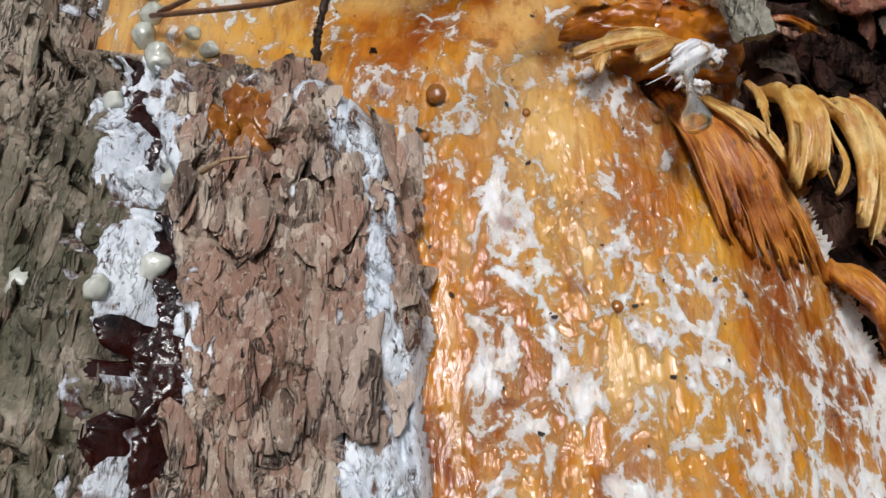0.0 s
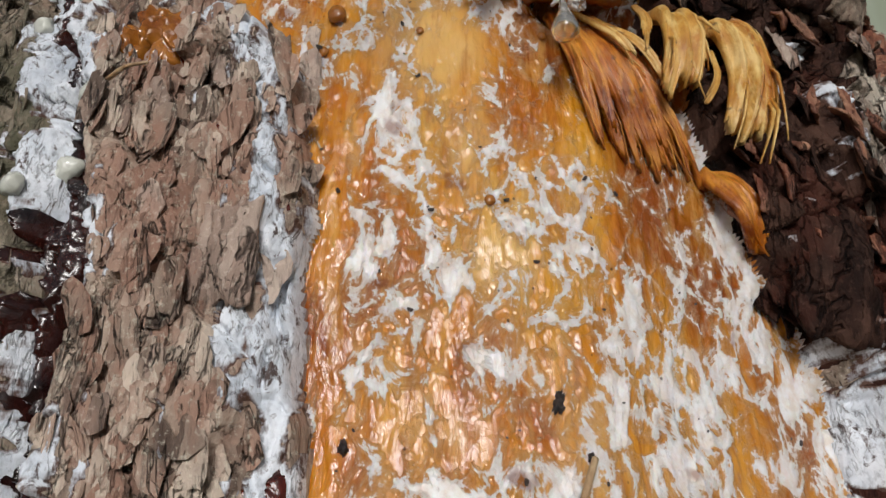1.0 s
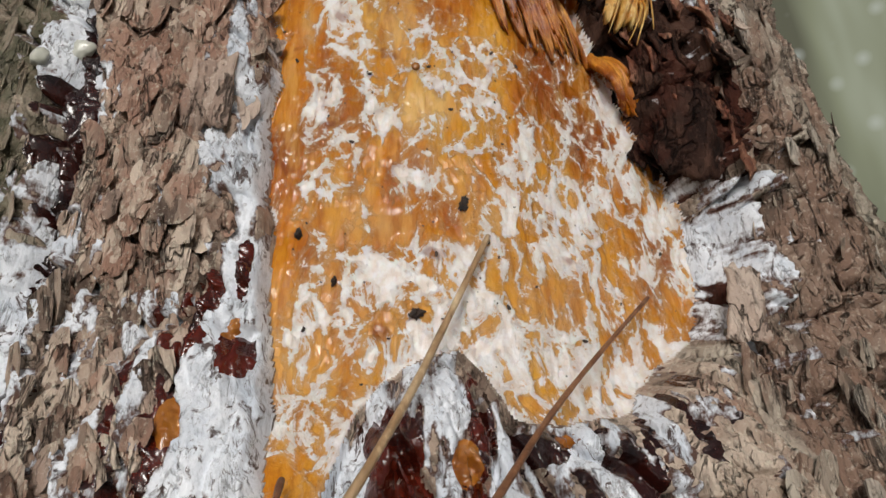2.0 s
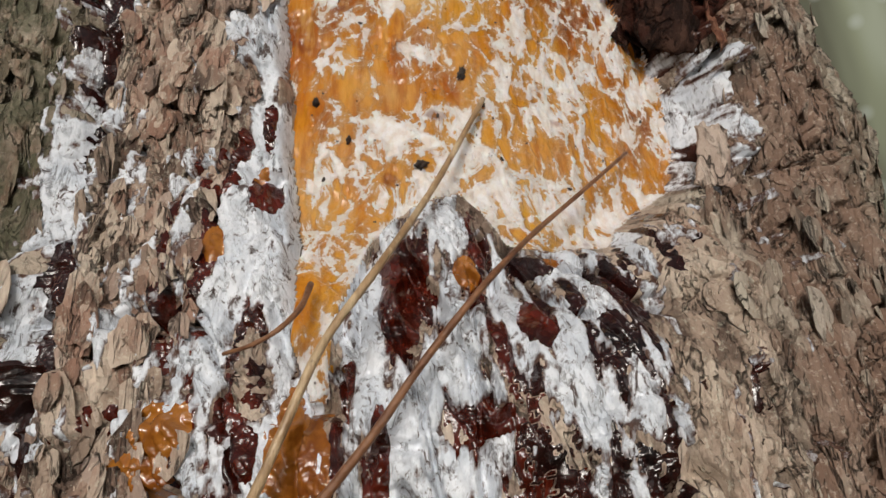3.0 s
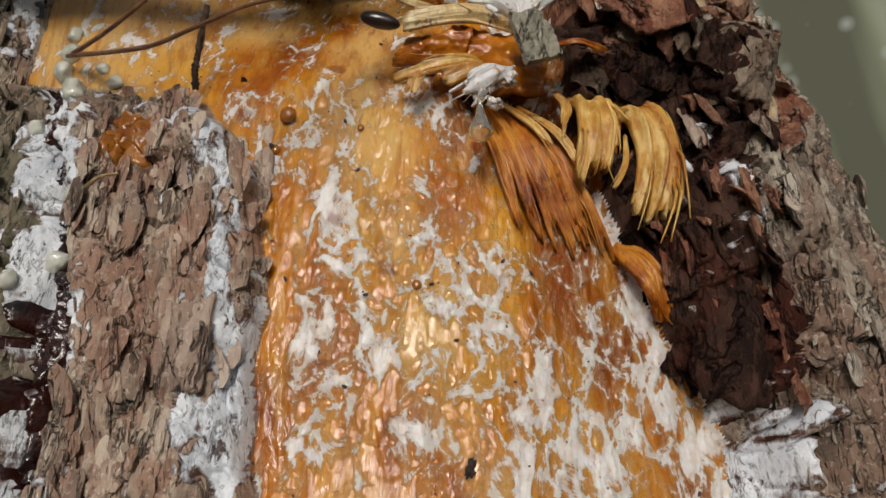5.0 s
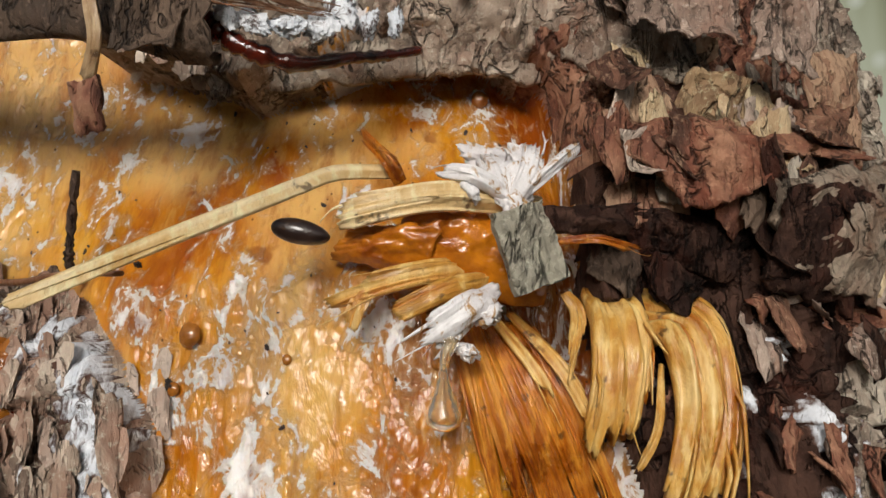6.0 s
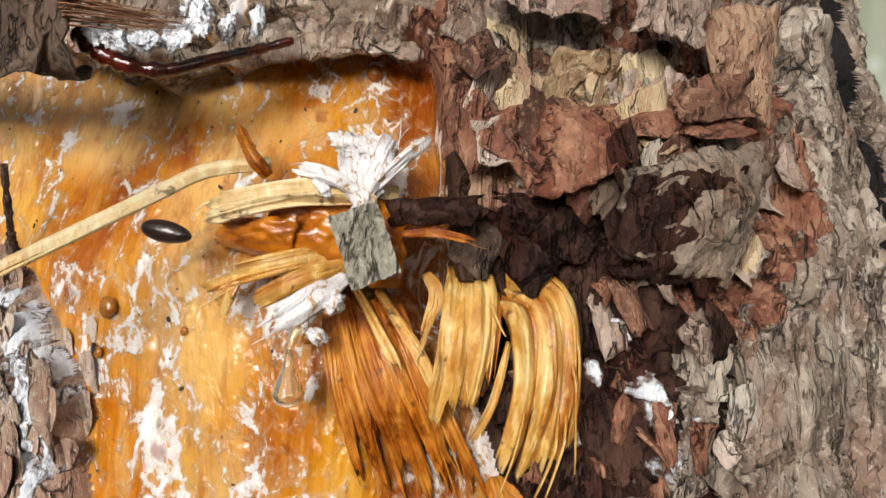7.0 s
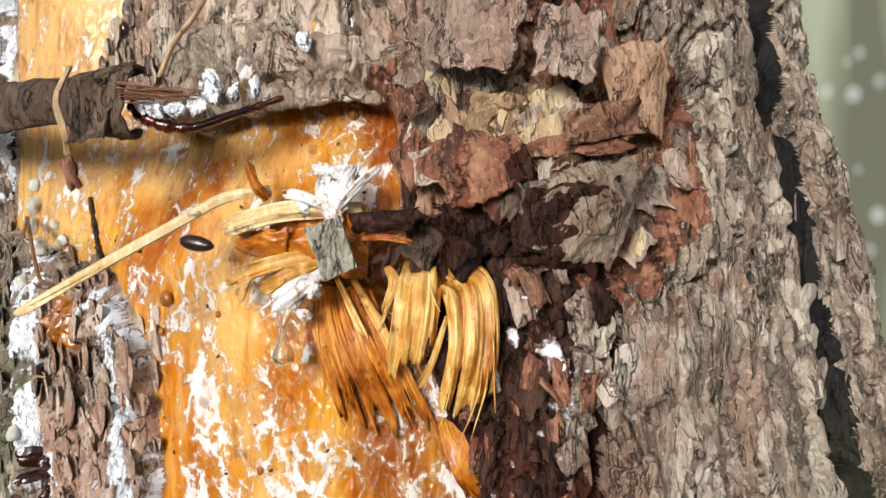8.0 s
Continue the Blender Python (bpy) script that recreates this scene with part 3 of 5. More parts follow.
def skin(name, field, thick, material, label, lump=0.35, seed=0, kind="stuff"):
    """A crust lying on the trunk where the field is above nought; its edge thins out into the surface."""
    t = np.clip(field, -0.5, 1.2)
    np.maximum(CRUSTED, field, out=CRUSTED)
    r = R + 0.001 * thick * (t * 1.6 + lump * t * fbm(S / 1.5, HH / 2.0, 200 + seed, 3) * 2.0)
    f = np.maximum.reduce([field[:-1, :-1], field[1:, :-1], field[:-1, 1:], field[1:, 1:]])
    return tagged(on_trunk(part_of(name, sheet(name, TH, HH, r, f > 0, {"film": np.clip(field, 0, 1)}), material, trunk, label)), kind=kind)


streaky = fbm(S / 3.6, HH / 7.0, 101, 5, 0.60)
ragged = fbm(S / 3.0, HH / 3.7, 102, 5, 0.62)
# rim along the wound's left edge, and the streaks below it
rim = smooth(13, 6, D_WOUND) * smooth(-22, -17, TH) * (TH < -6) * smooth(82, 76, HH) * smooth(-60, -40, HH) * np.clip(0.85 + 1.5 * fbm(S / 9, HH / 16, 109, 3), 0.2, 1.2)
low = smooth(-13, -23, HH - 3 * smooth(-4, -12, TH)) * smooth(23 + 0.1 * (HH + 40), 16 + 0.1 * (HH + 40), TH) * smooth(-23, -17, TH)
lowspots = blobs([(-4.1, -44, 3, 6), (2.1, -34, 8, 7), (-11.6, -47, 6, 5), (-14.1, -55, 3, 10), (10.9, -44, 5, 3), (9.1, -61, 4, 7), (-1.1, -75, 5, 8),
                  (2.4, -63, 4, 10), (-4.5, -59, 3, 9), (-12.8, -33, 4, 6), (10.9, -71, 5, 6), (1.1, -80, 9, 6), (-13.5, 5, 3, 12), (-16.0, 12, 4, 5), (-13.0, -8, 3, 8), (-14.8, 33, 1.6, 14), (-26.0, 80, 6, 3), (-21.0, 77, 7, 4), (-17.5, 72, 5, 6), (-24.0, 79, 7, 3), (-16.0, 62, 4, 8)])
runs = fbm((S + 2.5 * fbm(S / 9, HH / 14, 108, 2)) / 2.6, HH / 17, 104, 4, 0.6)
field = 1.5 * runs + 0.5 * streaky + 0.7 * ragged + 0.60 * rim + 0.42 * low + 0.34 * lowspots * (D_WOUND > 0) - 0.35 - 0.06 * smooth(-15, -25, HH) * smooth(-14, -18, TH)
field = np.where((D_WOUND > 0.3 - 0.7 * ((TH < -5) | (HH < -15))) & (TH > -27) & (TH < 25) & (HH < 84) & ((HH < -22) | (TH < 0)), field, -1)
pale_field = field
skin("white_crust", field * 2.0, 0.40, CRUST_BLUE, "chalky bluish-white resin crust on bark", seed=3)
field = np.where((D_WOUND > 1.0) & (TH > -24) & (TH < 24) & (pale_field < 0.06), -1.0 * runs + 0.8 * ragged + 0.32 * low + 0.30 * rim * smooth(20, -10, HH) - 0.38, -1)
skin("dark_resin", np.where(TH + 2.0 * ragged * 10 < 6, field, -1) * 1.6, 0.3, RESIN_RED, "dark red resin runs between the white", seed=8)
skin("dark_resin", np.where(TH + 2.0 * ragged * 10 >= 6, field + 0.05, -1) * 1.6, 0.3, RESIN_DARK, "black resin runs between the white", seed=6)
# dark resin and white mould down the left cleft
field = np.where((D_LEFT < 9) & (D_WOUND > 0.5), 0.6 * runs + 0.5 * ragged + 0.5 * smooth(7, 0.5, D_LEFT) - 0.19, -1)
skin("dark_resin", field * 1.5, 0.5, RESIN_DARK, "black-red resin down a bark cleft", seed=4)
field = 1.5 * runs + 0.8 * ragged + 0.5 * streaky + 0.40 * smooth(12, 3.0, D_LEFT) - 0.26 * smooth(3.0, 0.6, D_LEFT) * smooth(75, 60, HH) + 0.08 * smooth(20, -60, HH) - 0.27
field = np.where((D_LEFT < 16) & (D_WOUND > 0.5), field, -1)
skin("white_crust", field * 2.0, 0.5, CRUST_BLUE, "white crusted resin streaking a bark cleft", seed=5)
# white patches beside the rotten strip
rspots = blobs([(29, -2, 5, 9), (27, 10, 4, 6), (32, 13, 6, 3), (31.5, 6, 5, 3), (29, -16, 3, 7), (31, 44, 3, 1.5), (30.5, 62, 2.5, 6), (31.5, 52, 2, 5), (27.5, 66, 1.6, 3), (32.5, 47, 3.5, 4), (28.5, 72, 2, 2.5), (35.3, 74, 1.2, 1)])
edge_white = smooth(13, 4, D_WOUND) * (TH > 19) * smooth(-32, -24, HH) * smooth(24, 14, HH)
field = np.where((D_WOUND > -1.0) & (TH > 15) & (TH < 38) & (HH < 80), 1.3 * ragged + 0.7 * streaky + 0.55 * rspots + 0.24 * edge_white - 0.33, -1)
skin("white_crust", field * 1.6, 0.7, CRUST_BLUE, "white resin crust on dark bark", seed=7)
field = np.where((HH > 112) & (TH > -9) & (TH < 10) & (D_WOUND > -1), 1.3 * ragged + 0.8 * blobs([(-2, 121, 7, 3), (0, 127, 3, 5), (4, 124, 5, 2), (8, 133, 5, 4)]) - 0.5, -1)
skin("white_crust", field * 1.6, 0.8, CRUST, "white resin crust on the torn lip", seed=9)
# dark red and orange resin, pool by pool
RED_POOLS = [(-1.6, -42, 6, 6), (-2.3, -51, 2.5, 6), (7.6, -56, 4, 5), (3.7, -71, 5, 3), (-12.5, -27, 4, 6), (-11.4, -26, 2, 4), (-10.4, -75, 3, 5), (-14.6, -24, 3, 5),
             (-4.8, -64, 2, 7), (-2.6, -76, 1.8, 9), (4.9, -60, 2, 5), (28.0, -2, 2, 4), (-12.5, -12, 2.5, 9), (-14.5, -16, 3, 4)]
BLACK_POOLS = [(-30.5, 33, 5, 6), (-29.8, 20, 2.5, 9), (-31.5, 20, 2, 5), (-29.0, -5, 3, 8), (-28.5, -35, 3, 10), (-28.7, -60, 5, 6), (-31.0, 58, 3, 5), (9.1, -42, 5, 4), (12.7, -58, 3, 6), (10.9, -50, 2, 5)]
ORANGE_POOLS = [(-16.2, -70, 4.5, 5), (-14.5, -38, 2.2, 4.5), (-17.0, -76, 5, 4), (3.3, -45, 3, 4), (-7.5, -74, 6, 11), (10.5, -41, 3, 1.6), (-25.5, 71, 6, 8), (-6.8, -61, 3, 6), (-12.8, -22, 2, 3.5)]
for pools, material, name, label in ((RED_POOLS, RESIN_RED, "dark_resin", "glossy dark red hardened resin"), (BLACK_POOLS, RESIN_DARK, "dark_resin", "glossy black hardened resin"), (ORANGE_POOLS, RESIN_ORANGE, "orange_resin", "glossy orange-brown resin")):
    for n, pool in enumerate(pools):
        shape = blobs([pool])
        field = np.where((shape > 0.05) & (D_WOUND > 0.8), 0.9 * ragged + 0.6 * streaky + 0.85 * shape - 0.28, -1)
        skin(name, field * 1.3, 0.75, material, label, 0.2, 11 + n, "")

# ---- ground and distance ----
def make_ground():
    m = Mat("forest_floor")
    n = m.noise(6, 6, 0.7)
    m.set(Base_Color=m.ramp(n, (0.35, (0.045, 0.035, 0.02)), (0.55, (0.09, 0.075, 0.035)), (0.7, (0.07, 0.10, 0.035))), Roughness=0.95)
    m.bump(m.noise(40, 5, 0.7), 0.8, 0.03)
    return m.m


def make_backdrop():
    """Woods far out of focus, their daylight painted as glow: soft upright bands of trunk and foliage with pale gaps.
    """
    m = Mat("glowing_woods")
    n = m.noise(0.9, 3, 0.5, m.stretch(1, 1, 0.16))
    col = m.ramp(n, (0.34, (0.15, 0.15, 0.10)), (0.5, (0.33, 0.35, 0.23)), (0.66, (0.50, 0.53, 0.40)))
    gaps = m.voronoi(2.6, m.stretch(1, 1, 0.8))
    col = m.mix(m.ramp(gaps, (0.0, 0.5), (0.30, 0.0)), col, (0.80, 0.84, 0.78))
    # no lamp: the sheet gives off its own painted daylight
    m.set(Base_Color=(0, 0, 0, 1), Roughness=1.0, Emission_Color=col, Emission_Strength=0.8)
    return m.m


bm = bmesh.new()
bmesh.ops.create_circle(bm, cap_ends=True, segments=64, radius=2500)
me = bpy.data.meshes.new("ground")
bm.to_mesh(me)
bm.free()
me.materials.append(make_ground())
ground = tagged(new("ground", me), "brown forest floor of litter and moss", "ground", kind="structure")
ang = np.radians(np.linspace(-60, 75, 40))
v = [(9 * math.sin(a), 9 * math.cos(a), z) for a in ang for z in (-0.05, 9.0)]
f = [(2 * i, 2 * i + 1, 2 * i + 3, 2 * i + 2) for i in range(39)]
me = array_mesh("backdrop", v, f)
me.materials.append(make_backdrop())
tagged(new("backdrop", me), "blurred pale green distant woods on a glowing sheet", "woods", kind="structure")


# ---- shapes for the small things ----
def curve_points(points, n):
    """n places on a smooth curve through (degrees, mm, radius) points."""
    p = [at(*q) for q in points]
    p = [p[0] * 2 - p[1]] + p + [p[-1] * 2 - p[-2]]
    out = []
    for i in range(n):
        u = i / (n - 1) * (len(p) - 3)
        k = min(int(u), len(p) - 4)
        u -= k
        a, b, c, d = p[k:k + 4]
        out.append(0.5 * ((2 * b) + (c - a) * u + (2 * a - 5 * b + 4 * c - d) * u * u + (3 * b - a - 3 * c + d) * u ** 3))
    return out


def outward(p):
    v = Vector((p.x - AXIS[0], p.y - AXIS[1], 0))
    return v.normalized()


def tube(points, radius, n=16, sides=7, taper=(1.0, 0.4), wobble=0.0, seed=1):
    rng = random.Random(seed)
    line = curve_points(points, n)
    verts, faces = [], []
    for i, p in enumerate(line):
        t = (line[min(i + 1, n - 1)] - line[max(i - 1, 0)]).normalized()
        u = t.cross(outward(p)).normalized()
        w = u.cross(t)
        f = i / (n - 1)
        r = radius * (taper[0] + (taper[1] - taper[0]) * f) * (1 + wobble * (rng.random() - 0.5))
        for k in range(sides):
            a = 2 * math.pi * k / sides
            verts.append(p + r * (math.cos(a) * u + math.sin(a) * w))
    for i in range(n - 1):
        for k in range(sides):
            faces.append((i * sides + k, i * sides + (k + 1) % sides, (i + 1) * sides + (k + 1) % sides, (i + 1) * sides + k))
    faces += [tuple(range(sides))[::-1], tuple((n - 1) * sides + k for k in range(sides))]
    return verts, faces, {"fibre": [0.5] * len(verts)}


def fibres(points, width, thick, count, jag, seed, spread=0.0, n=10, fray=0.0005):
    """A torn splinter: a solid strip of wood, ridged along its grain and broken off in uneven teeth, with loose fibres and hairs over it."""
    rng = random.Random(seed)
    line = curve_points(points, 40)
    verts, faces, tint = [], [], []

    def place(f):
        k = min(int(f * 39), 38)
        p = line[k].lerp(line[k + 1], f * 39 - k)
        t = (line[k + 1] - line[k]).normalized()
        nrm = (outward(p) - t * outward(p).dot(t)).normalized()
        return p, t.cross(nrm), nrm

    # the strip
    cols, rows = 3 * count + 9, 20
    cuts = []
    tooth = 0.0
    for k in range(cols):
        if k == 0 or rng.random() < 0.11:
            tooth = rng.random()
        u = k / (cols - 1) * 2 - 1
        cuts.append((1 - jag * min(1, 0.65 * tooth + 0.25 * u * u + 0.12 * rng.random()), rng.uniform(-1, 1), 0.5 + 0.5 * noise.noise(Vector((k * 0.16, seed, 2))) + rng.uniform(-0.06, 0.06)))
    for side in (1, 0):
        for k, (end, rib, col) in enumerate(cuts):
            off = k / (cols - 1) - 0.5
            cup = 1 - (2 * off) ** 2
            for i in range(rows):
                e = i / (rows - 1)
                f = e * end
                p, u, nrm = place(f)
                wide = (1 + spread * f) * (0.75 + 0.25 * min(1, 4 * f))
                split = noise.noise(Vector((k * 0.11, f * 2.4, seed))) + 0.35 * noise.noise(Vector((k * 0.37, f * 6.0, seed)))
                x = off * width * wide + width * 0.05 * noise.noise(Vector((k * 0.2, f * 3, seed + 5))) + rib * width / cols * 0.5 * e
                z = thick * (0.25 + 0.35 * cup + 0.02 * rib + 0.50 * split) if side else -thick * (0.2 + 0.25 * cup)
                z = z * (1 - 0.55 * max(0, e - 0.6) / 0.4) + fray * 0.6 * rib * e ** 3
                verts.append(p + u * x + nrm * z)
                tint.append(min(1, max(0, col)))
    half = cols * rows
    for k in range(cols - 1):
        for i in range(rows - 1):
            a = k * rows + i
            faces += [(a, a + rows, a + rows + 1, a + 1), (half + a, half + a + 1, half + a + rows + 1, half + a + rows)]
    rim = [k * rows for k in range(cols)] + [(cols - 1) * rows + i for i in range(1, rows)] + [k * rows + rows - 1 for k in range(cols - 2, -1, -1)] + list(range(rows - 2, 0, -1))
    for a, q in zip(rim, rim[1:] + rim[:1]):
        faces.append((a, half + a, half + q, q))
    # loose fibres
    for c in range(max(2, int(count * 0.4))):
        off = rng.uniform(-0.5, 0.5)
        start = rng.uniform(0.25, 0.8)
        end = min(1.04, start + rng.uniform(0.15, 0.45))
        wid, dep = width * rng.uniform(0.02, 0.11), thick * rng.uniform(0.10, 0.35)
        lift, col = thick * rng.uniform(0.1, 0.7), rng.uniform(0.4, 1.0)
        stray, tip = width * rng.gauss(0, 0.22), rng.uniform(-0.3, 1) * fray * 2
        sway, wave = rng.uniform(-1, 1) * fray * 1.5, rng.uniform(2, 7)
        b0 = len(verts)
        for i in range(n):
            f = start + (end - start) * i / (n - 1)
            p, u, nrm = place(min(f, 1.0))
            e = i / (n - 1)
            p = p + u * (off * width * (1 + spread * f) + stray * e * e + sway * math.sin(wave * f) * e) + nrm * (lift * min(1, 3 * e) + tip * e * e)
            s = 1 - 0.7 * e
            hw, hd = 0.5 * wid * s, 0.5 * dep * s
            verts += [p - u * hw - nrm * hd, p - u * hw * 0.8 + nrm * hd, p + u * hw * 0.7 + nrm * hd * 0.8, p + u * hw - nrm * hd]
            tint += [col] * 4
        for i in range(n - 1):
            for k in range(4):
                faces.append((b0 + 4 * i + k, b0 + 4 * i + (k + 1) % 4, b0 + 4 * i + 4 + (k + 1) % 4, b0 + 4 * i + 4 + k))
        faces += [(b0 + 3, b0 + 2, b0 + 1, b0), tuple(b0 + 4 * (n - 1) + k for k in range(4))]
    return verts, faces, {"fibre": tint, "film": [1.0] * len(verts)}


def flake_mesh(name, seed, material, lobes=11, curl=0.18, thick=0.10):
    """A thin bark scale about one unit across: ragged outline, cupped, with a broken edge."""
    rng = random.Random(seed)
    ring = []
    for k in range(lobes):
        a = 2 * math.pi * k / lobes
        r = 0.5 * rng.uniform(0.80, 1.10) / max(abs(math.cos(a)), abs(math.sin(a))) ** 0.55
        ring.append((r * math.cos(a), r * math.sin(a)))
    verts, faces = [], []
    bend = rng.uniform(-0.5, 1.0) * curl * 2
    twist = rng.uniform(-0.3, 0.3)
    for top in (1, 0):
        for rad in (0.0, 0.55, 1.0) if top else (1.0, 0.0):
            for x, y in (ring if rad else [(0, 0)]):
                px, py = x * rad, y * rad
                z = bend * (px * px * 2 - 0.2) + twist * px * py + curl * 0.6 * rng.uniform(-0.5, 0.5) * (rad > 0)
                verts.append((px * (1 if top else 0.93), py * (1 if top else 0.93), z + (thick * rng.uniform(0.7, 1.2) if top else 0)))
    o1, o2, o3, last = 1, 1 + lobes, 1 + 2 * lobes, 1 + 3 * lobes
    for k in range(lobes):
        j = (k + 1) % lobes
        faces += [(0, o1 + k, o1 + j), (o1 + k, o2 + k, o2 + j, o1 + j), (o2 + k, o3 + k, o3 + j, o2 + j), (o3 + k, last, o3 + j)]
    me = array_mesh(name, verts, faces, {"moss": [0.0] * len(verts), "redness": [0.1] * len(verts)}, flat=True)
    me.materials.append(material)
    return me


def stand(th, h, r, yaw=0.0, tip=0.0, roll=0.0):
    """A frame on the trunk: z outwards, y up; tip lifts the lower edge, roll turns it in the plane."""
    return Matrix.Translation(at(th, h, r)) @ pose(0, 0, 0, 0, 0, th) @ pose(0, 0, 0, 90 + tip, 0, 0) @ pose(0, 0, 0, 0, yaw, roll)


def solid(name, data, material, parent, label="", flat=False):
    verts, faces, attrs = data
    return on_trunk(part_of(name, array_mesh(name, verts, faces, attrs, flat), material, parent, label))


def lathe(profile, sides=18):
    """A turned body about z from (radius, height) pairs."""
    verts, faces = [], []
    for r, z in profile:
        verts += [(r * math.cos(2 * math.pi * k / sides), r * math.sin(2 * math.pi * k / sides), z) for k in range(sides)]
    for i in range(len(profile) - 1):
        for k in range(sides):
            faces.append((i * sides + k, i * sides + (k + 1) % sides, (i + 1) * sides + (k + 1) % sides, (i + 1) * sides + k))
    faces += [tuple(range(sides))[::-1], tuple((len(profile) - 1) * sides + k for k in range(sides))]
    return verts, faces


def blob_mesh(name, seed, material, rough=0.18):
    """A lumpy bead one unit across."""
    bm = bmesh.new()
    bmesh.ops.create_icosphere(bm, subdivisions=4 if rough > 0.5 else 3, radius=0.5)
    for v in bm.verts:
        n = noise.noise(v.co * 2.3 + Vector((seed * 3.1, 0, 0))) + 0.5 * noise.noise(v.co * 6 + Vector((0, seed * 1.7, 0)))
        n += (0.7 * noise.noise(v.co * 11 + Vector((seed, 0, 0))) + 0.4 * noise.noise(v.co * 23)) * (rough > 0.5)
        v.co *= 1 + rough * n
    me = bpy.data.meshes.new(name)
    bm.to_mesh(me)
    bm.free()
    me.polygons.foreach_set("use_smooth", np.full(len(me.polygons), True))
    film = me.attributes.new("film", "FLOAT", "POINT")
    film.data.foreach_set("value", np.full(len(me.vertices), 1.0, dtype=np.float32))
    me.materials.append(material)
    return me


# ---- torn splinters of the wound ----
PALE, AMBER = FIBRE_PALE, FIBRE_AMBER
for points, width, thick, count, jag, spread, material, label in (
        ([(18.6, 81.9, .1180), (18.4, 76.3, .1245), (17.8, 66.3, .1262), (16.5, 53.6, .1240)], .0086, .0036, 11, .42, .0, PALE, "pale yellow torn wood hanging in a strip"),
        ([(21.8, 79.8, .1180), (23.5, 76.0, .1255), (23.7, 66.0, .1278), (22.9, 55.6, .1275), (21.5, 45.0, .1250)], .0108, .0040, 13, .50, .0, PALE, "pale yellow frayed strip of torn wood"),
        ([(19.9, 80.5, .1180), (19.8, 75.6, .1235), (19.1, 67.3, .1245), (18.5, 61.2, .1235)], .0046, .0030, 7, .45, .0, AMBER, "short amber strip of torn wood"),
        ([(21.3, 70.7, .1250), (19.8, 61.6, .1280), (18.3, 55.5, .1270)], .0012, .0006, 3, .5, .3, PALE, ""),
        ([(21.6, 48.5, .1180), (23.2, 40.1, .1228), (25.0, 29.3, .1200)], .0090, .0026, 10, .40, .0, AMBER, "short amber splinter"),
        ([(9.4, 80.0, .1185), (12.4, 70.0, .1240), (14.2, 62.0, .1242)], .0016, .0008, 4, .5, .3, PALE, ""),
        ([(11.4, 79.0, .1185), (14.4, 70.0, .1235), (16.6, 61.0, .1240)], .0018, .0008, 4, .5, .3, PALE, ""),
        ([(15.3, 81.7, .1210), (16.0, 77.3, .1221), (14.2, 65.9, .1255)], .0022, .0008, 4, .5, .3, PALE, ""),
        ([(13.1, 94.2, .1245), (6.8, 94.0, .1290), (1.4, 91.9, .1298), (-1.1, 90.1, .1290)], .0040, .0022, 7, .6, .25, FIBRE_CREAM, "frayed bundle of pale torn fibres"),
        ([(10.1, 85.8, .1200), (5.7, 83.6, .1268), (0.8, 80.7, .1272), (-2.7, 77.8, .1255)], .0030, .0014, 4, .5, .25, PALE, "frayed tongue of torn wood"),
        ([(9.8, 83.2, .1230), (6.6, 80.5, .1288), (3.2, 77.2, .1288)], .0032, .0014, 5, .2, .0, PALE, "short pale splinter"),
        ([(3.6, 97.3, .1260), (2.7, 100.4, .1281), (0.6, 106.4, .1237)], .0026, .0018, 4, .25, -.4, AMBER, "small amber stub of wood"),
        ([(13.6, 87.5, .1290), (16.1, 87.3, .1320), (19.0, 85.8, .1310)], .0013, .0007, 3, .3, .0, AMBER, ""),
        ([(2.3, 83.6, .1260), (1.1, 78.7, .1275), (0.4, 72.8, .1265)], .0024, .0008, 5, .5, .3, PALE, "")):
    solid("splinter", fibres(points, width, thick, count, jag, round(points[0][1] * 10 + points[0][0]) % 97, spread, fray=.0018 if points[0][1] > 82.5 else .0007), material, trunk, label)
rng4 = random.Random(12)
for n in range(11):
    f = (n + rng4.uniform(-.3, .3)) / 10
    end = rng4.uniform(0.75, 1.0)
    points = []
    for e, lift in ((0.0, -.0010), (0.33, .0022), (0.66, .0018), (1.0, .0000)):
        th = 7.2 + 6.2 * f + e * end * (4.2 + 4.6 * f) + rng4.uniform(-.3, .3)
        h = 78.5 - 2.5 * f - e * end * (36 + 4 * f)
        points.append((th, h, surface_at(th, h) + lift + 0.0004 * (n % 2) if e else 0.1180))
    solid("splinter", fibres(points, rng4.uniform(.0024, .0046), .0020, 6, .5, 61 + n, -.3), FIBRE_AMBER, trunk, "wet amber splinter along the wound's edge")
solid("splinter", fibres([(3.4, 99.6, .1240), (-0.2, 97.8, .1293), (-1.8, 94.0, .1350), (-3.2, 90.1, .1405), (-6.6, 81.2, .1524), (-9.4, 73.5, .1620)], .0028, .0012, 2, .05, 8, -.3, 18, .0002), FIBRE_CREAM, trunk, "long pale straw-like splinter torn sideways")
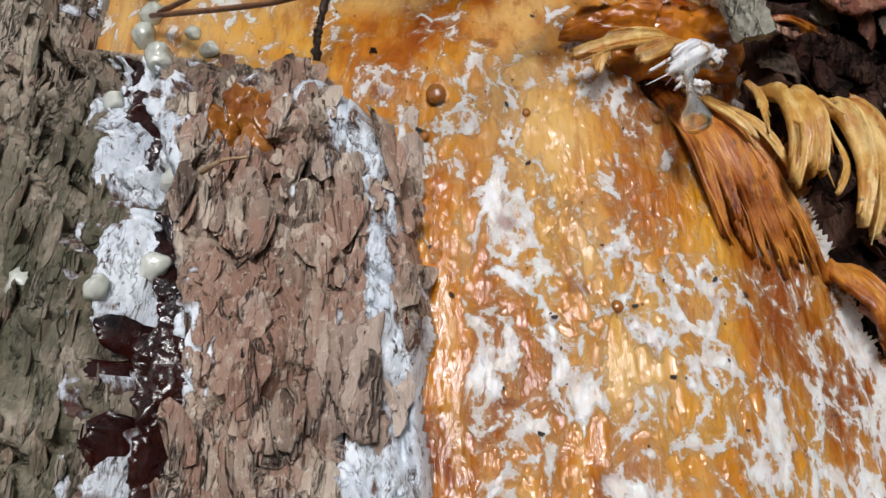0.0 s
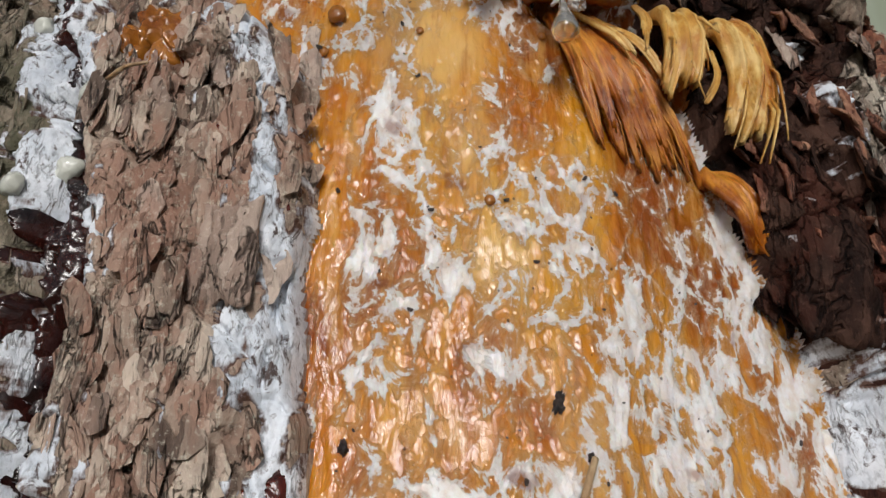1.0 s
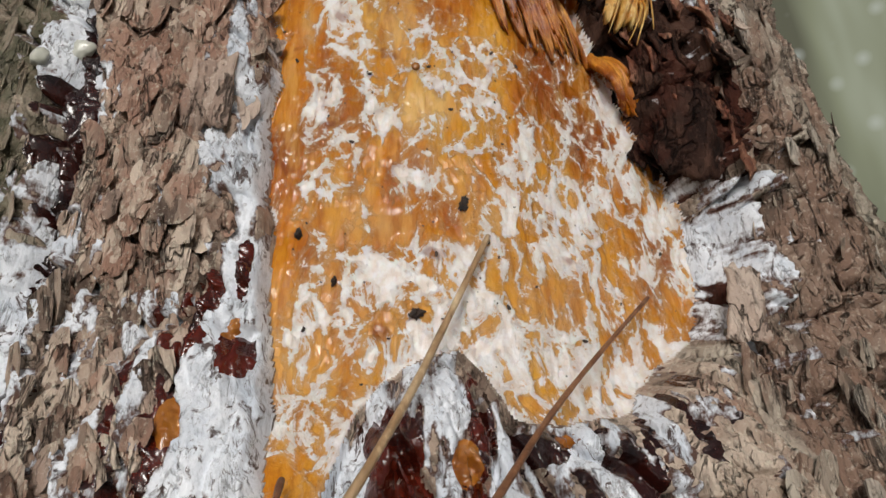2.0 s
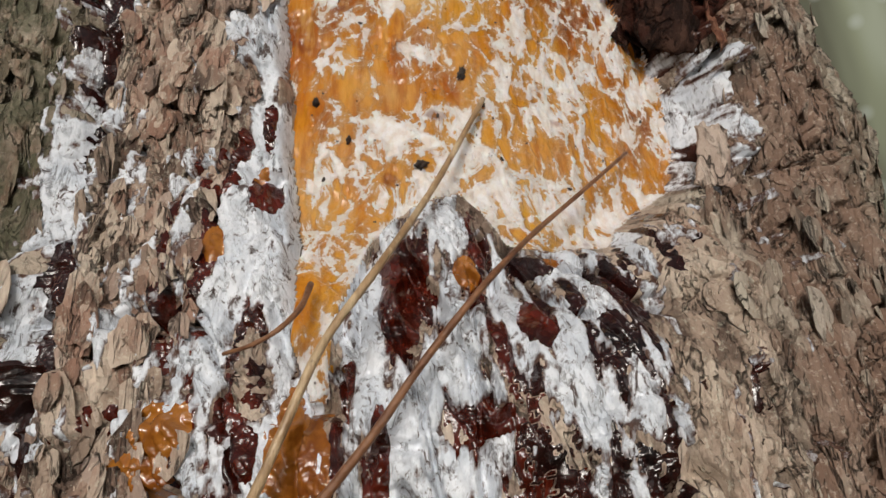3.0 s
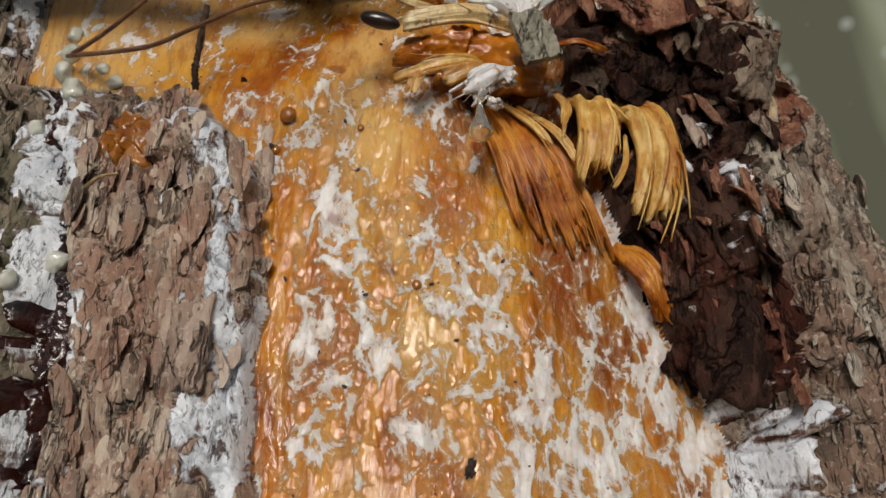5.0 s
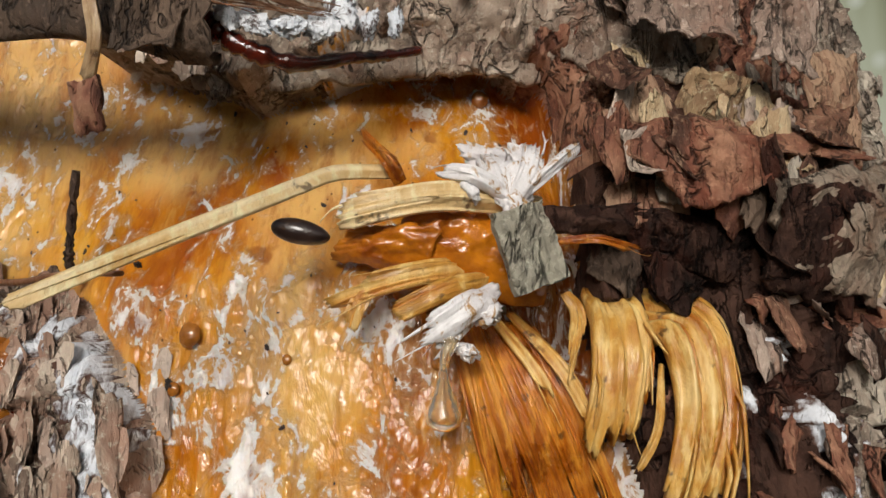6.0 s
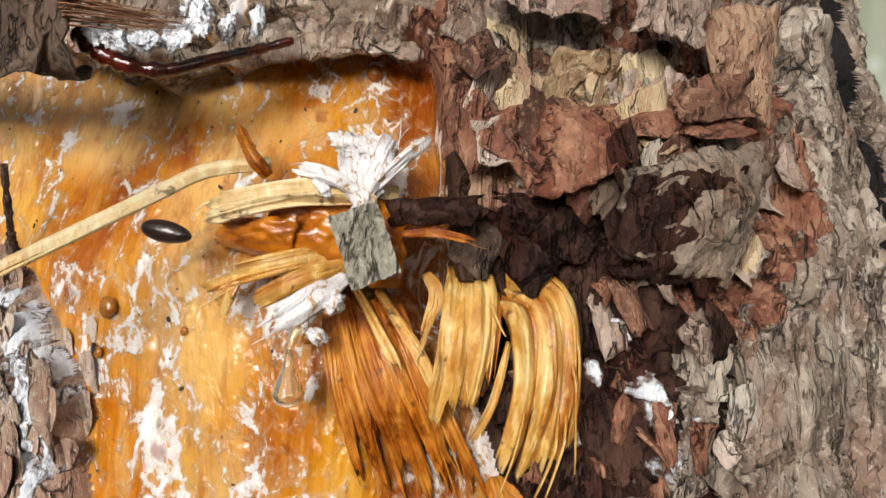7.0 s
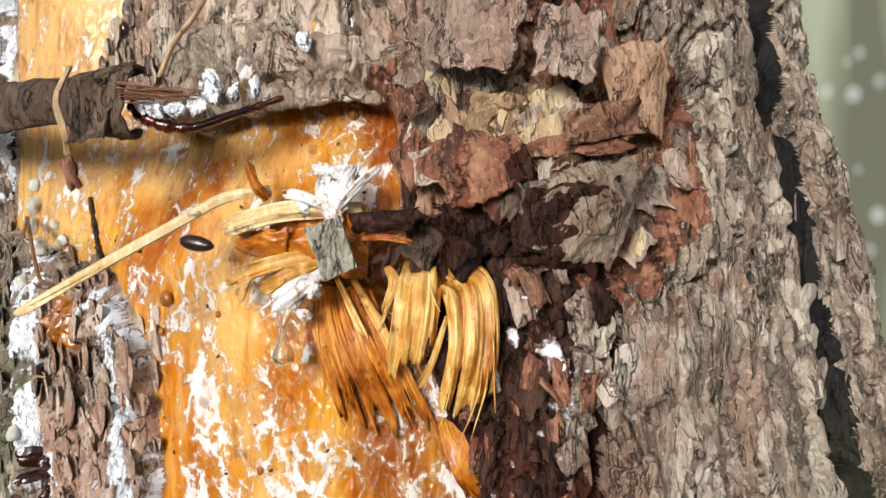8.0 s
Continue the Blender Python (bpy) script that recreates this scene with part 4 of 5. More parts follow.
for n, (points, width) in enumerate((([(9.6, 80.8, .1280), (7.7, 77.0, .1315), (3.4, 71.1, .1300)], .0030), ([(8.8, 78.7, .1270), (7.0, 74.6, .1300), (4.8, 69.9, .1280)], .0024), ([(8.3, 79.9, .1290), (6.7, 77.1, .1320), (5.1, 74.8, .1315)], .0018), ([(11.0, 93.4, .1285), (12.0, 97.9, .1300), (13.1, 105.1, .1250)], .0028),
                                     ([(10.3, 93.4, .1280), (9.9, 97.8, .1285), (9.1, 103.9, .1217)], .0030), ([(11.3, 93.9, .1285), (13.3, 97.9, .1310), (15.6, 102.9, .1284)], .0016),
                                     ([(10.5, 93.9, .1285), (8.4, 96.5, .1305), (5.8, 97.9, .1290)], .0022))):
    solid("splinter", fibres(points, width, .0020, 3, .5, 40 + n, .3), CRUST, trunk, "splinter coated in white dried resin")

lumps = [blob_mesh("white_crust", 31 + k, CRUST, 0.55) for k in range(3)]
for n, (th, h, r, w, l) in enumerate(((10.7, 96.3, .1278, 7.5, 8), (12.1, 100.7, .1256, 5, 8), (9.6, 102.8, .1219, 5, 9), (8.2, 95.0, .1292, 5, 3.6), (10.9, 92.6, .1292, 5.5, 4), (6.4, 74.2, .1300, 4.6, 3.2), (9.0, 76.8, .1305, 4.5, 3.4), (7.8, 71.9, .1290, 2.6, 4))):
    ob = on_trunk(part_of("white_crust", lumps[n % 3], CRUST, trunk, "lump of white dried resin on torn wood"))
    ob.matrix_basis = stand(th, h, r, 0, 0, 35 * n) @ Matrix.Diagonal((w / 1250, l / 1250, .0026, 1))

# ---- drops and beads of resin ----
beads = [blob_mesh("resin_bead", k, RESIN_MILK, 0.35) for k in range(4)]
for n, (th, h, size, flat) in enumerate(((-30.3, 62, 6.5, .8), (-31.2, 46.5, 5.2, .8), (-32.6, 41.5, 4.2, .8), (-42, 47.5, 6.0, .7), (-37.4, 82, 5.0, .8), (-36.3, 103, 5.5, .8),
                                         (-36.4, 97.5, 5.0, .9), (-34.5, 91, 6.0, .8), (-32.6, 97, 3.2, .8), (-31, 92.5, 4.0, .7), (-30.5, 56, 5.0, .6), (-36.5, 109, 4.2, .8), (-29.4, 4, 3.6, .8))):
    ob = on_trunk(part_of("resin_bead", beads[n % 4], RESIN_MILK, trunk))
    ob.matrix_basis = stand(th, h, surface_at(th, h) + 0.00012 * size, 0, 0, 40 * n) @ Matrix.Diagonal((size / 1000, size / 1150, size * flat / 1000, 1))
beads = [blob_mesh("amber_bead", 11 + k, RESIN_ORANGE, 0.1) for k in range(2)]
for n, (th, h, size) in enumerate(((-11.6, 76, 3.6), (-12.7, 68, 2.0), (0.8, 37, 1.8), (10.3, 119, 3.0), (-4.5, 72, 1.5), (6, 71, 1.6))):
    ob = on_trunk(part_of("amber_bead", beads[n % 2], RESIN_ORANGE, trunk))
    ob.matrix_basis = stand(th, h, surface_at(th, h) + 0.0002 * size) @ Matrix.Diagonal((size / 1000, size / 900, size * .6 / 1000, 1))
v, f = lathe([(.0004, .0086), (.0007, .0070), (.0011, .0054), (.0019, .0036), (.0024, .0020), (.0022, .0009), (.0013, .0002), (.0004, 0)])
drop = solid("resin_drop", (v, f, {}), RESIN_CLEAR, trunk, "clear honey-coloured drop of resin hanging", flat=False)
drop.matrix_basis = Matrix.Translation(at(6.3, 61.5, .1318))
solid("resin_thread", tube([(6.3, 69.5, .1318), (6.5, 71.4, .1312), (6.8, 73.4, .1306)], .0009, 8, 8, (.6, 1.3)), RESIN_CLEAR, trunk, "clear resin running to the drop", flat=False)

# ---- bark scales ----
rng = random.Random(4)
brown = [flake_mesh("bark_scale", 100 + k, FLAKE, curl=0.12, thick=0.07) for k in range(8)]
red = [flake_mesh("bark_scale", 200 + k, FLAKE_RED, curl=0.30, thick=0.07) for k in range(8)]
grey = [flake_mesh("bark_scale", 300 + k, FLAKE_GREY, curl=0.20) for k in range(8)]


def place_scale(mesh, th, h, size, tip, sink, tall=1.3, roll=None, yaw=0.0):
    ob = on_trunk(part_of("bark_scale", mesh, None, trunk))
    m = stand(th, h, surface_at(th, h) + sink, yaw, tip, rng.uniform(-35, 35) if roll is None else roll)
    ob.matrix_basis = m @ Matrix.Diagonal((size, size * tall, size * 0.8, 1))


count = 0
while count < 55:
    th, h = rng.uniform(-28, -12), rng.uniform(-85, 76)
    if -14 + 0.02 * h < th or rng.random() < 0.35 * (h < -10):
        continue
    place_scale(rng.choice(brown), th, h, rng.uniform(.0025, .0055), rng.uniform(1, 9), 0.0001, rng.uniform(1.0, 2.0))
    count += 1
count = 0
while count < 70:
    th, h = rng.uniform(27, 80), rng.uniform(-90, 140)
    if th < 36 + 10 * (h > 60) and h > -20:
        continue
    place_scale(rng.choice(grey), th, h, rng.uniform(.003, .0085), rng.uniform(0, 10), 0.0001, rng.uniform(1.0, 1.9))
    count += 1

# finer scales all over the bark, too many to count
rng2 = random.Random(9)
shapes = [(np.array([tuple(v.co) for v in me.vertices]), np.array([tuple(p.vertices) + (-1,) * (4 - len(p.vertices)) for p in me.polygons])) for me in brown]
for low_th, high_th, total, material in ((-62, -12, 1900, BARK), (22, 84, 900, BARK_GREY)):
    fine_v, fine_f, fine_c, fine_r, base = [], [], [], [], 0
    while len(fine_v) < total:
        th, h = rng2.uniform(low_th, high_th), rng2.uniform(-95, 165)
        i, j = int((h + 105) / 283 * (NH - 1)), int((th + 70) / 158 * (NT - 1))
        if LAB[i, j] in (0, 1, 5) or CRUSTED[i, j] > 0.05 or D_LEFT[i, j] < 4 or (-18.8 < th < -14 and 16 < h < 34) or (th < -30 and rng2.random() < 0.6) or (th > 44 and h > 30 and rng2.random() < 0.7):
            continue
        size = rng2.choice((.0012, .0018, .0026, .0038, .0052)) * rng2.uniform(0.8, 1.2)
        m = stand(th, h, surface_at(th, h) + 0.00002, rng2.uniform(-9, 9), rng2.uniform(-2, 10), rng2.gauss(0, 24))
        m = np.array(m @ Matrix.Diagonal((size, size * rng2.uniform(1.1, 2.1), size * 0.5, 1)))
        v, f = rng2.choice(shapes)
        fine_v.append(v @ m[:3, :3].T + m[:3, 3])
        fine_f += [tuple(int(k) + base for k in q if k >= 0) for q in f]
        fine_c.append(np.full(len(v), rng2.random()))
        fine_r.append(np.full(len(v), 0.6 * rng2.random()))
        base += len(v)
    fine_v = np.concatenate(fine_v)
    fine_moss = 0.8 * smooth(-29, -35, np.degrees(np.arctan2(fine_v[:, 0] - AXIS[0], AXIS[1] - fine_v[:, 1])))
    me = array_mesh("loose_bark", fine_v, fine_f, {"cell": np.concatenate(fine_c), "redness": np.concatenate(fine_r), "moss": fine_moss}, flat=True)
    tagged(on_trunk(part_of("loose_bark", me, material, trunk, "small loose bark scales")), kind="stuff")


# ---- slabs of torn bark ----
def slab(name, corners, thick, material, label, seed, bulge=0.002, nu=34, nv=26, curl=0.0):
    """A torn plate between four (degrees, mm, radius) corners with a ragged edge, layered face and broken rim."""
    p00, p10, p11, p01 = [at(*c) for c in corners]
    u, v = np.meshgrid(np.linspace(0, 1, nu), np.linspace(0, 1, nv))
    e = np.minimum.reduce([u, 1 - u, v, 1 - v])
    uu = u + 0.16 * fbm(u * 5 + seed, v * 5, seed, 4) * (1 - smooth(0, 0.4, np.minimum(u, 1 - u)))
    vv = v + 0.20 * fbm(u * 6, v * 6 + seed, seed + 3, 4) * (1 - smooth(0, 0.4, np.minimum(v, 1 - v)))
    q = [[(p00.lerp(p10, a)).lerp(p01.lerp(p11, a), b) for a, b in zip(ra, rb)] for ra, rb in zip(uu, vv)]
    n = fbm(u * 4 + seed, v * 3, seed + 7, 5)
    small = min(1.0, (p10 - p00).length / 0.02)
    lift = bulge * (1 - (2 * u - 1) ** 2) * (1 - (2 * v - 1) ** 2) + small * (0.0022 * n + 0.0005 * np.floor(10 * fbm(u * 3, v * 3.5, seed + 9, 4))) + curl * (2 * v - 1) ** 2
    verts = []
    for side in (1, 0):
        for i in range(nv):
            for j in range(nu):
                o = outward(q[i][j])
                verts.append(q[i][j] + o * (lift[i, j] - (0 if side else thick * (0.3 + 0.7 * min(1, 5 * e[i, j])))))
    k = nu * nv
    faces = []
    for i in range(nv - 1):
        for j in range(nu - 1):
            a = i * nu + j
            faces += [(a, a + 1, a + nu + 1, a + nu), (k + a, k + a + nu, k + a + nu + 1, k + a + 1)]
    rim = list(range(nu)) + [i * nu + nu - 1 for i in range(1, nv)] + [(nv - 1) * nu + j for j in range(nu - 2, -1, -1)] + [i * nu for i in range(nv - 2, 0, -1)]
    for a, b in zip(rim, rim[1:] + rim[:1]):
        faces.append((a, a + k, b + k, b))
    m = 2 * k
    attrs = {"cell": np.tile(np.clip(0.5 + n, 0, 1).reshape(-1), 2), "redness": np.full(m, 0.05), "moss": np.full(m, 0.0)}
    me = array_mesh(name, verts, faces, attrs)
    return on_trunk(part_of(name, me, material, trunk, label))


# dark bark on this slab paints in the shade of the hollow
slab("bark_slab", [(26.7, 81.8, .1340), (34.6, 78.7, .1340), (35.7, 97.5, .1410), (28.1, 96.0, .1380)], .004, ROT_SHADE, "folded slab of brown bark torn loose", 3, .003)
slab("bark_slab", [(28.5, 83.5, .1350), (35.4, 80.2, .1385), (39.6, 103.8, .1400), (27.5, 97.0, .1385)], .004, FOLD, "folded slab of grey-brown cracked bark torn loose", 4, .004, 60, 50)
slab("bark_slab", [(22.5, 92.4, .1330), (29.0, 98.5, .1375), (25.5, 107.9, .1340), (16.9, 107.0, .1285)], .003, INNER, "reddish-brown torn slab of bark", 6, .002, 44, 34)
slab("splinter", [(2.8, 80.1, .1215), (13.3, 79.2, .1230), (13.6, 92.4, .1270), (3.8, 93.0, .1270)], .004, RESIN_AMBER, "deep orange wet lump of torn wood", 66, .0025, 40, 30)
slab("splinter", [(-1.7, 86.5, .1235), (5.3, 83.2, .1260), (6.3, 90.1, .1285), (0.4, 90.5, .1262)], .003, RESIN_AMBER, "deep orange tongue of torn wood", 68, .0012, 30, 22)
# recessed dark slab, painted shade for the hollow beside the chip
slab("bark_slab", [(20.5, 87.8, .1220), (26.7, 82.8, .1290), (28.5, 91.3, .1310), (19.5, 95.7, .1240)], .0025, ROT_SHADE, "slab of inner bark painted dark for the hollow's shade", 5, .002)
slab("bark_slab", [(18.1, 103.8, .1247), (27.6, 102.5, .1360), (30.1, 114.3, .1235), (18.2, 114.4, .1185)], .0022, INNER, "reddish torn slab of inner bark", 8, .002)
slab("bark_slab", [(27.6, 102.5, .1350), (37.4, 103.8, .1380), (42.0, 115.3, .1248), (30.1, 114.3, .1235)], .0022, INNER, "reddish torn slab of inner bark", 12, .002)
slab("bark_slab", [(18.6, 93.2, .1230), (24.4, 91.1, .1260), (24.0, 107.3, .1270), (17.6, 110.4, .1240)], .0014, FLAKE_RED, "yellowish curled bark flake", 14, .001, curl=.001)
slab("bark_slab", [(21.8, 95.8, .1270), (25.2, 95.2, .1275), (24.8, 104.3, .1275), (21.6, 104.3, .1265)], .0010, FLAKE_GREY, "pale curled bark flake", 17, .001)
slab("bark_slab", [(16.6, 121.7, .1206), (27.0, 118.2, .1246), (28.4, 137.5, .1255), (16.7, 140.8, .1235)], .003, BARK_GREY, "pale plate of bark with a torn lower edge", 21, .002)
slab("bark_slab", [(38.7, 111.8, .1280), (43.6, 108.6, .1310), (44.6, 130.7, .1320), (37.2, 128.9, .1290)], .002, FLAKE_RED, "curled sheet of brown bark", 24, .001)
slab("bark_slab", [(12.8, 88.8, .1290), (18.5, 89.0, .1310), (18.9, 93.5, .1310), (12.3, 92.8, .1295)], .003, ROT_SHADE, "dark greenish stub of bark", 27, .0015, 20, 12)
slab("bark_slab", [(36.6, 52.5, .1358), (48.5, 51.0, .1378), (47.5, 74.0, .1352), (37.8, 78.0, .1348)], .003, BARK_GREY, "thick grey plate of bark with a broken top edge", 29, .002, 60, 60)
slab("bark_slab", [(34.9, 53.1, .1300), (36.7, 51.8, .1330), (38.8, 72.5, .1330), (35.7, 73.6, .1300)], .003, BARK, "brown strip of bark", 31, .001, 14, 26)
slab("bark_slab", [(25.1, 16.9, .1250), (31.2, 14.2, .1310), (31.7, 40.7, .1310), (25.5, 40.1, .1260)], .004, ROT_SHADE, "dark rounded lump of rotten bark", 35, .004)
slab("bark_slab", [(25.7, -22.4, .1310), (29.1, -22.7, .1340), (29.8, -8.2, .1340), (27.5, -6.9, .1310)], .002, FLAKE, "smooth tan scale of bark", 39, .001, 18, 22)
slab("bark_slab", [(-18.5, 18.3, .1345), (-14.4, 17.1, .1335), (-14.2, 33.4, .1335), (-18.4, 32.5, .1350)], .002, FLAKE, "smooth pinkish bark scale", 44, .001, 18, 22)
slab("bark_slab", [(-14.7, 59.9, .1320), (-13.5, 50.2, .1300), (-14.1, 65.8, .1300), (-16.0, 69.7, .1320)], .0015, BARK, "raised edge of bark beside the wound", 47, .0005, 10, 26)
slab("bark_slab", [(19.3, 123.5, .1290), (27.1, 120.4, .1325), (29.3, 135.3, .1340), (19.9, 139.5, .1330)], .0012, FLAKE, "pale brown curled plate of bark", 71, .001, curl=.002)
slab("bark_slab", [(29.8, 121.2, .1300), (35.0, 118.1, .1325), (36.6, 133.0, .1330), (30.3, 135.2, .1330)], .0012, FLAKE, "light brown curled plate of bark", 73, .001, curl=.002)
slab("bark_slab", [(23.4, 108.3, .1260), (28.2, 107.2, .1295), (28.7, 116.3, .1310), (24.0, 117.4, .1290)], .0010, FLAKE_TAN, "pale tan curled scrap of bark", 75, .001, 20, 16, .0015)
slab("bark_slab", [(31.3, 104.2, .1380), (40.9, 108.8, .1315), (39.8, 116.9, .1325), (32.9, 113.1, .1310)], .0010, FLAKE_RED, "reddish curled scrap of bark", 77, .001, 20, 16, .0015)
# curled sheets crowding the torn bark
rng3 = random.Random(21)
count = 0
while count < 80:
    th, h = rng3.uniform(18, 46), rng3.uniform(84, 140)
    if h > 100 + 1.6 * (46 - th) or (th > 40 and h < 92):
        continue
    w, l, turn = rng3.uniform(.8, 2.6), rng3.uniform(2.2, 7.0), rng3.uniform(-1.2, 1.2)
    r0 = surface_at(th, h) + rng3.uniform(.0, .003)
    ca, sa = math.cos(turn), math.sin(turn)
    lift = rng3.uniform(-.002, .0050)
    corners = []
    for x, y, d in ((-w * MM, -l, lift), (w * MM, -l, lift * rng3.random()), (w * MM, l, 0), (-w * MM, l, rng3.uniform(-.001, .002))):
        corners.append((th + (x * ca - y * sa) / MM * 0.9 + rng3.uniform(-.4, .4), h + x * sa + y * ca + rng3.uniform(-1, 1), r0 + d))
    # sheets low beside the chip are mostly near-black, painting the hollow's shade
    material = rng3.choice((ROT_SHADE, ROT_SHADE, ROT_SHADE, CURL, INNER) if th < 33 and h < 99 else (FLAKE_TAN, FLAKE_TAN, FLAKE, FLAKE, FLAKE_GREY, FLAKE_RED) if h > 106 else (INNER, FLAKE_RED, FLAKE_RED, FLAKE, FLAKE, FLAKE_TAN))
    slab("bark_sheet", corners, rng3.uniform(.0004, .0011), material, "", 100 + count, rng3.uniform(-.0006, .0012), 12, 12, rng3.uniform(-.001, .002))
    count += 1
# crumbling sheets in the rotten strip
count = 0
while count < 60:
    th, h = rng3.uniform(21.5, 35), rng3.uniform(16, 82)
    if th < 21 + 0.17 * max(0, 45 - h) or (th > 31 and h < 24):
        continue
    w, l, turn = rng3.uniform(.4, 1.5), rng3.uniform(1.6, 5.0), rng3.uniform(-0.8, 0.8)
    r0 = surface_at(th, h) + rng3.uniform(-.0005, .002)
    ca, sa = math.cos(turn), math.sin(turn)
    corners = []
    for x, y, d in ((-w * MM, -l, rng3.uniform(0, .003)), (w * MM, -l, rng3.uniform(-.001, .002)), (w * MM, l, 0), (-w * MM, l, rng3.uniform(-.001, .002))):
        corners.append((th + (x * ca - y * sa) / MM * 0.9 + rng3.uniform(-.3, .3), h + x * sa + y * ca + rng3.uniform(-1, 1), r0 + d))
    slab("bark_sheet", corners, rng3.uniform(.0005, .0014), rng3.choice((ROT_SHADE, INNER, INNER, FLAKE_RED, FLAKE) if th > 27.5 else (ROT_SHADE, ROT_SHADE, ROT_SHADE, INNER)), "", 300 + count, rng3.uniform(-.0004, .0012), 12, 12, rng3.uniform(-.001, .0015))
    count += 1
# torn lip hanging over the wound
slab("bark_lip", [(-13.4, 117.9, .1201), (6.0, 119.5, .1171), (6.1, 138.1, .1255), (-10.0, 139.2, .1265)], .004, BARK_GREY, "torn lip of bark over the wound", 51, .002)
slab("bark_lip", [(4.8, 119.0, .1173), (17.7, 120.3, .1168), (17.8, 131.4, .1240), (4.8, 134.0, .1255)], .0035, BARK, "torn lip of bark over the wound", 55, .002)
solid("resin_edge", tube([(-7.6, 118.6, .1380), (-6.6, 116.0, .1382), (-4.6, 113.4, .1370), (-2.4, 112.8, .1340), (0.4, 115.3, .1305), (2.4, 117.7, .1265), (5, 120, .1240)], .0021, 48, 12, (.9, .3), .45), RESIN_RED, trunk, "dark red resin along the torn lip", flat=False)
lumps = [blob_mesh("white_crust", 41 + k, CRUST_BLUE, 0.55) for k in range(3)]
for n, (th, h, r, w, l) in enumerate(((-6.0, 117.6, .1400, 5, 2.6), (-4.2, 116.0, .1405, 5.5, 3), (-2.3, 115.6, .1395, 6, 3), (-0.6, 116.2, .1375, 5, 4), (0.3, 119.5, .1360, 3.4, 6), (0.0, 122.6, .1345, 4, 5), (1.8, 119.3, .1325, 5, 2.6), (3.4, 121.0, .1300, 5, 2.2), (7.9, 131, .1270, 5, 3))):
    ob = on_trunk(part_of("white_crust", lumps[n % 3], CRUST_BLUE, trunk, "lump of white dried resin on torn bark"))
    ob.matrix_basis = stand(th, h, r, 0, 0, 20 * n - 50) @ Matrix.Diagonal((w / 1100, l / 1100, .0018, 1))

# ---- curled strip of bark at the lip ----
def curled_strip():
    line = curve_points([(-44, 131, .1650), (-29.0, 123.5, .1530), (-17.8, 121.6, .1460), (-9.9, 119.2, .1425), (-6.0, 118.0, .1410)], 40)
    verts, faces = [], []
    nu = 20
    for side in (0, 1):
        for i, p in enumerate(line):
            f = i / 39
            t = (line[min(i + 1, 39)] - line[max(i - 1, 0)]).normalized()
            up = Vector((0, 0, 1))
            up = (up - t * up.dot(t)).normalized()
            o = up.cross(t)
            rad = 0.0052 + 0.0016 * max(0.0, f - 0.6) * 2.5 + 0.0006 * math.sin(9 * f)
            rad -= 0.0007 * side
            for k in range(nu):
                a = radians(-120 + 255 * k / (nu - 1) + 18 * math.sin(4 * f))
                rag = 0.0008 * noise.noise(Vector((f * 14, k * 0.4, side)))
                verts.append(p + (rad + rag) * (math.cos(a) * (-o) * 0.55 + math.sin(a) * up * 1.15) + t * 0.0018 * noise.noise(Vector((k * 0.7, 3, 0))) * (i > 34))
    m = nu * 40
    for i in range(39):
        for k in range(nu - 1):
            a = i * nu + k
            faces += [(a, a + 1, a + nu + 1, a + nu), (m + a, m + a + nu, m + a + nu + 1, m + a + 1)]
        for k in (0, nu - 1):
            a = i * nu + k
            faces.append((a, a + nu, m + a + nu, m + a))
    for k in range(nu - 1):
        for i in (0, 39):
            a = i * nu + k
            faces.append((a, m + a, m + a + 1, a + 1))
    n = len(verts)
    return verts, faces, {"cell": [0.45] * n, "redness": [0.1] * n, "moss": [0.0] * n}


solid("bark_curl", curled_strip(), CURL, trunk, "dark brown curled strip of torn bark", flat=False)
solid("bark_curl", fibres([(-10.7, 126.0, .1480), (-11.7, 119.0, .1495), (-11.6, 111.9, .1480), (-13.0, 106.7, .1450)], .0018, .0007, 3, .2, 3, .2, fray=.001), STRAW, trunk, "thin pale strip hanging from the curl")
slab("bark_curl", [(-10.4, 109.6, .1495), (-7.4, 109.8, .1470), (-6.6, 122.0, .1440), (-9.6, 123.6, .1500)], .0010, CURL, "dark flared end of the curled bark", 61, -.0028, 26, 26)
slab("bark_curl", [(-13.6, 100.5, .1440), (-11.8, 101.0, .1440), (-11.6, 107.5, .1465), (-13.4, 106.5, .1470)], .0010, INNER, "ragged brown scrap hanging under the curl", 63, .001, 14, 14)
for n in range(34):
    a = rng.uniform(0, 1)
    solid("bark_fibre", tube([(-7.6 + 0.9 * a, 122.6 - 5.0 * a, .1440), (-5.2 + rng.uniform(-.5, .5), 121.2 - 4.2 * a + rng.uniform(-.5, .5), .1440 + rng.uniform(-.001, .002)), (-2.4 + rng.uniform(-1.5, 3.0), 119.6 - 2.5 * a, .1385)],
                             rng.uniform(.00010, .00024), 9, 4, (1, .4)), NEEDLE, trunk)

# ---- loose things lying on the trunk ----
def loose(name, label, category, data, material, group="", flat=False):
    verts, faces, attrs = data
    base = sum(verts, Vector()) / len(verts)
    me = array_mesh(name, [v - base for v in verts], faces, attrs, flat)
    me.materials.append(material)
    ob = tagged(new(name, me), label, category, group)
    ob.location = base
    return ob


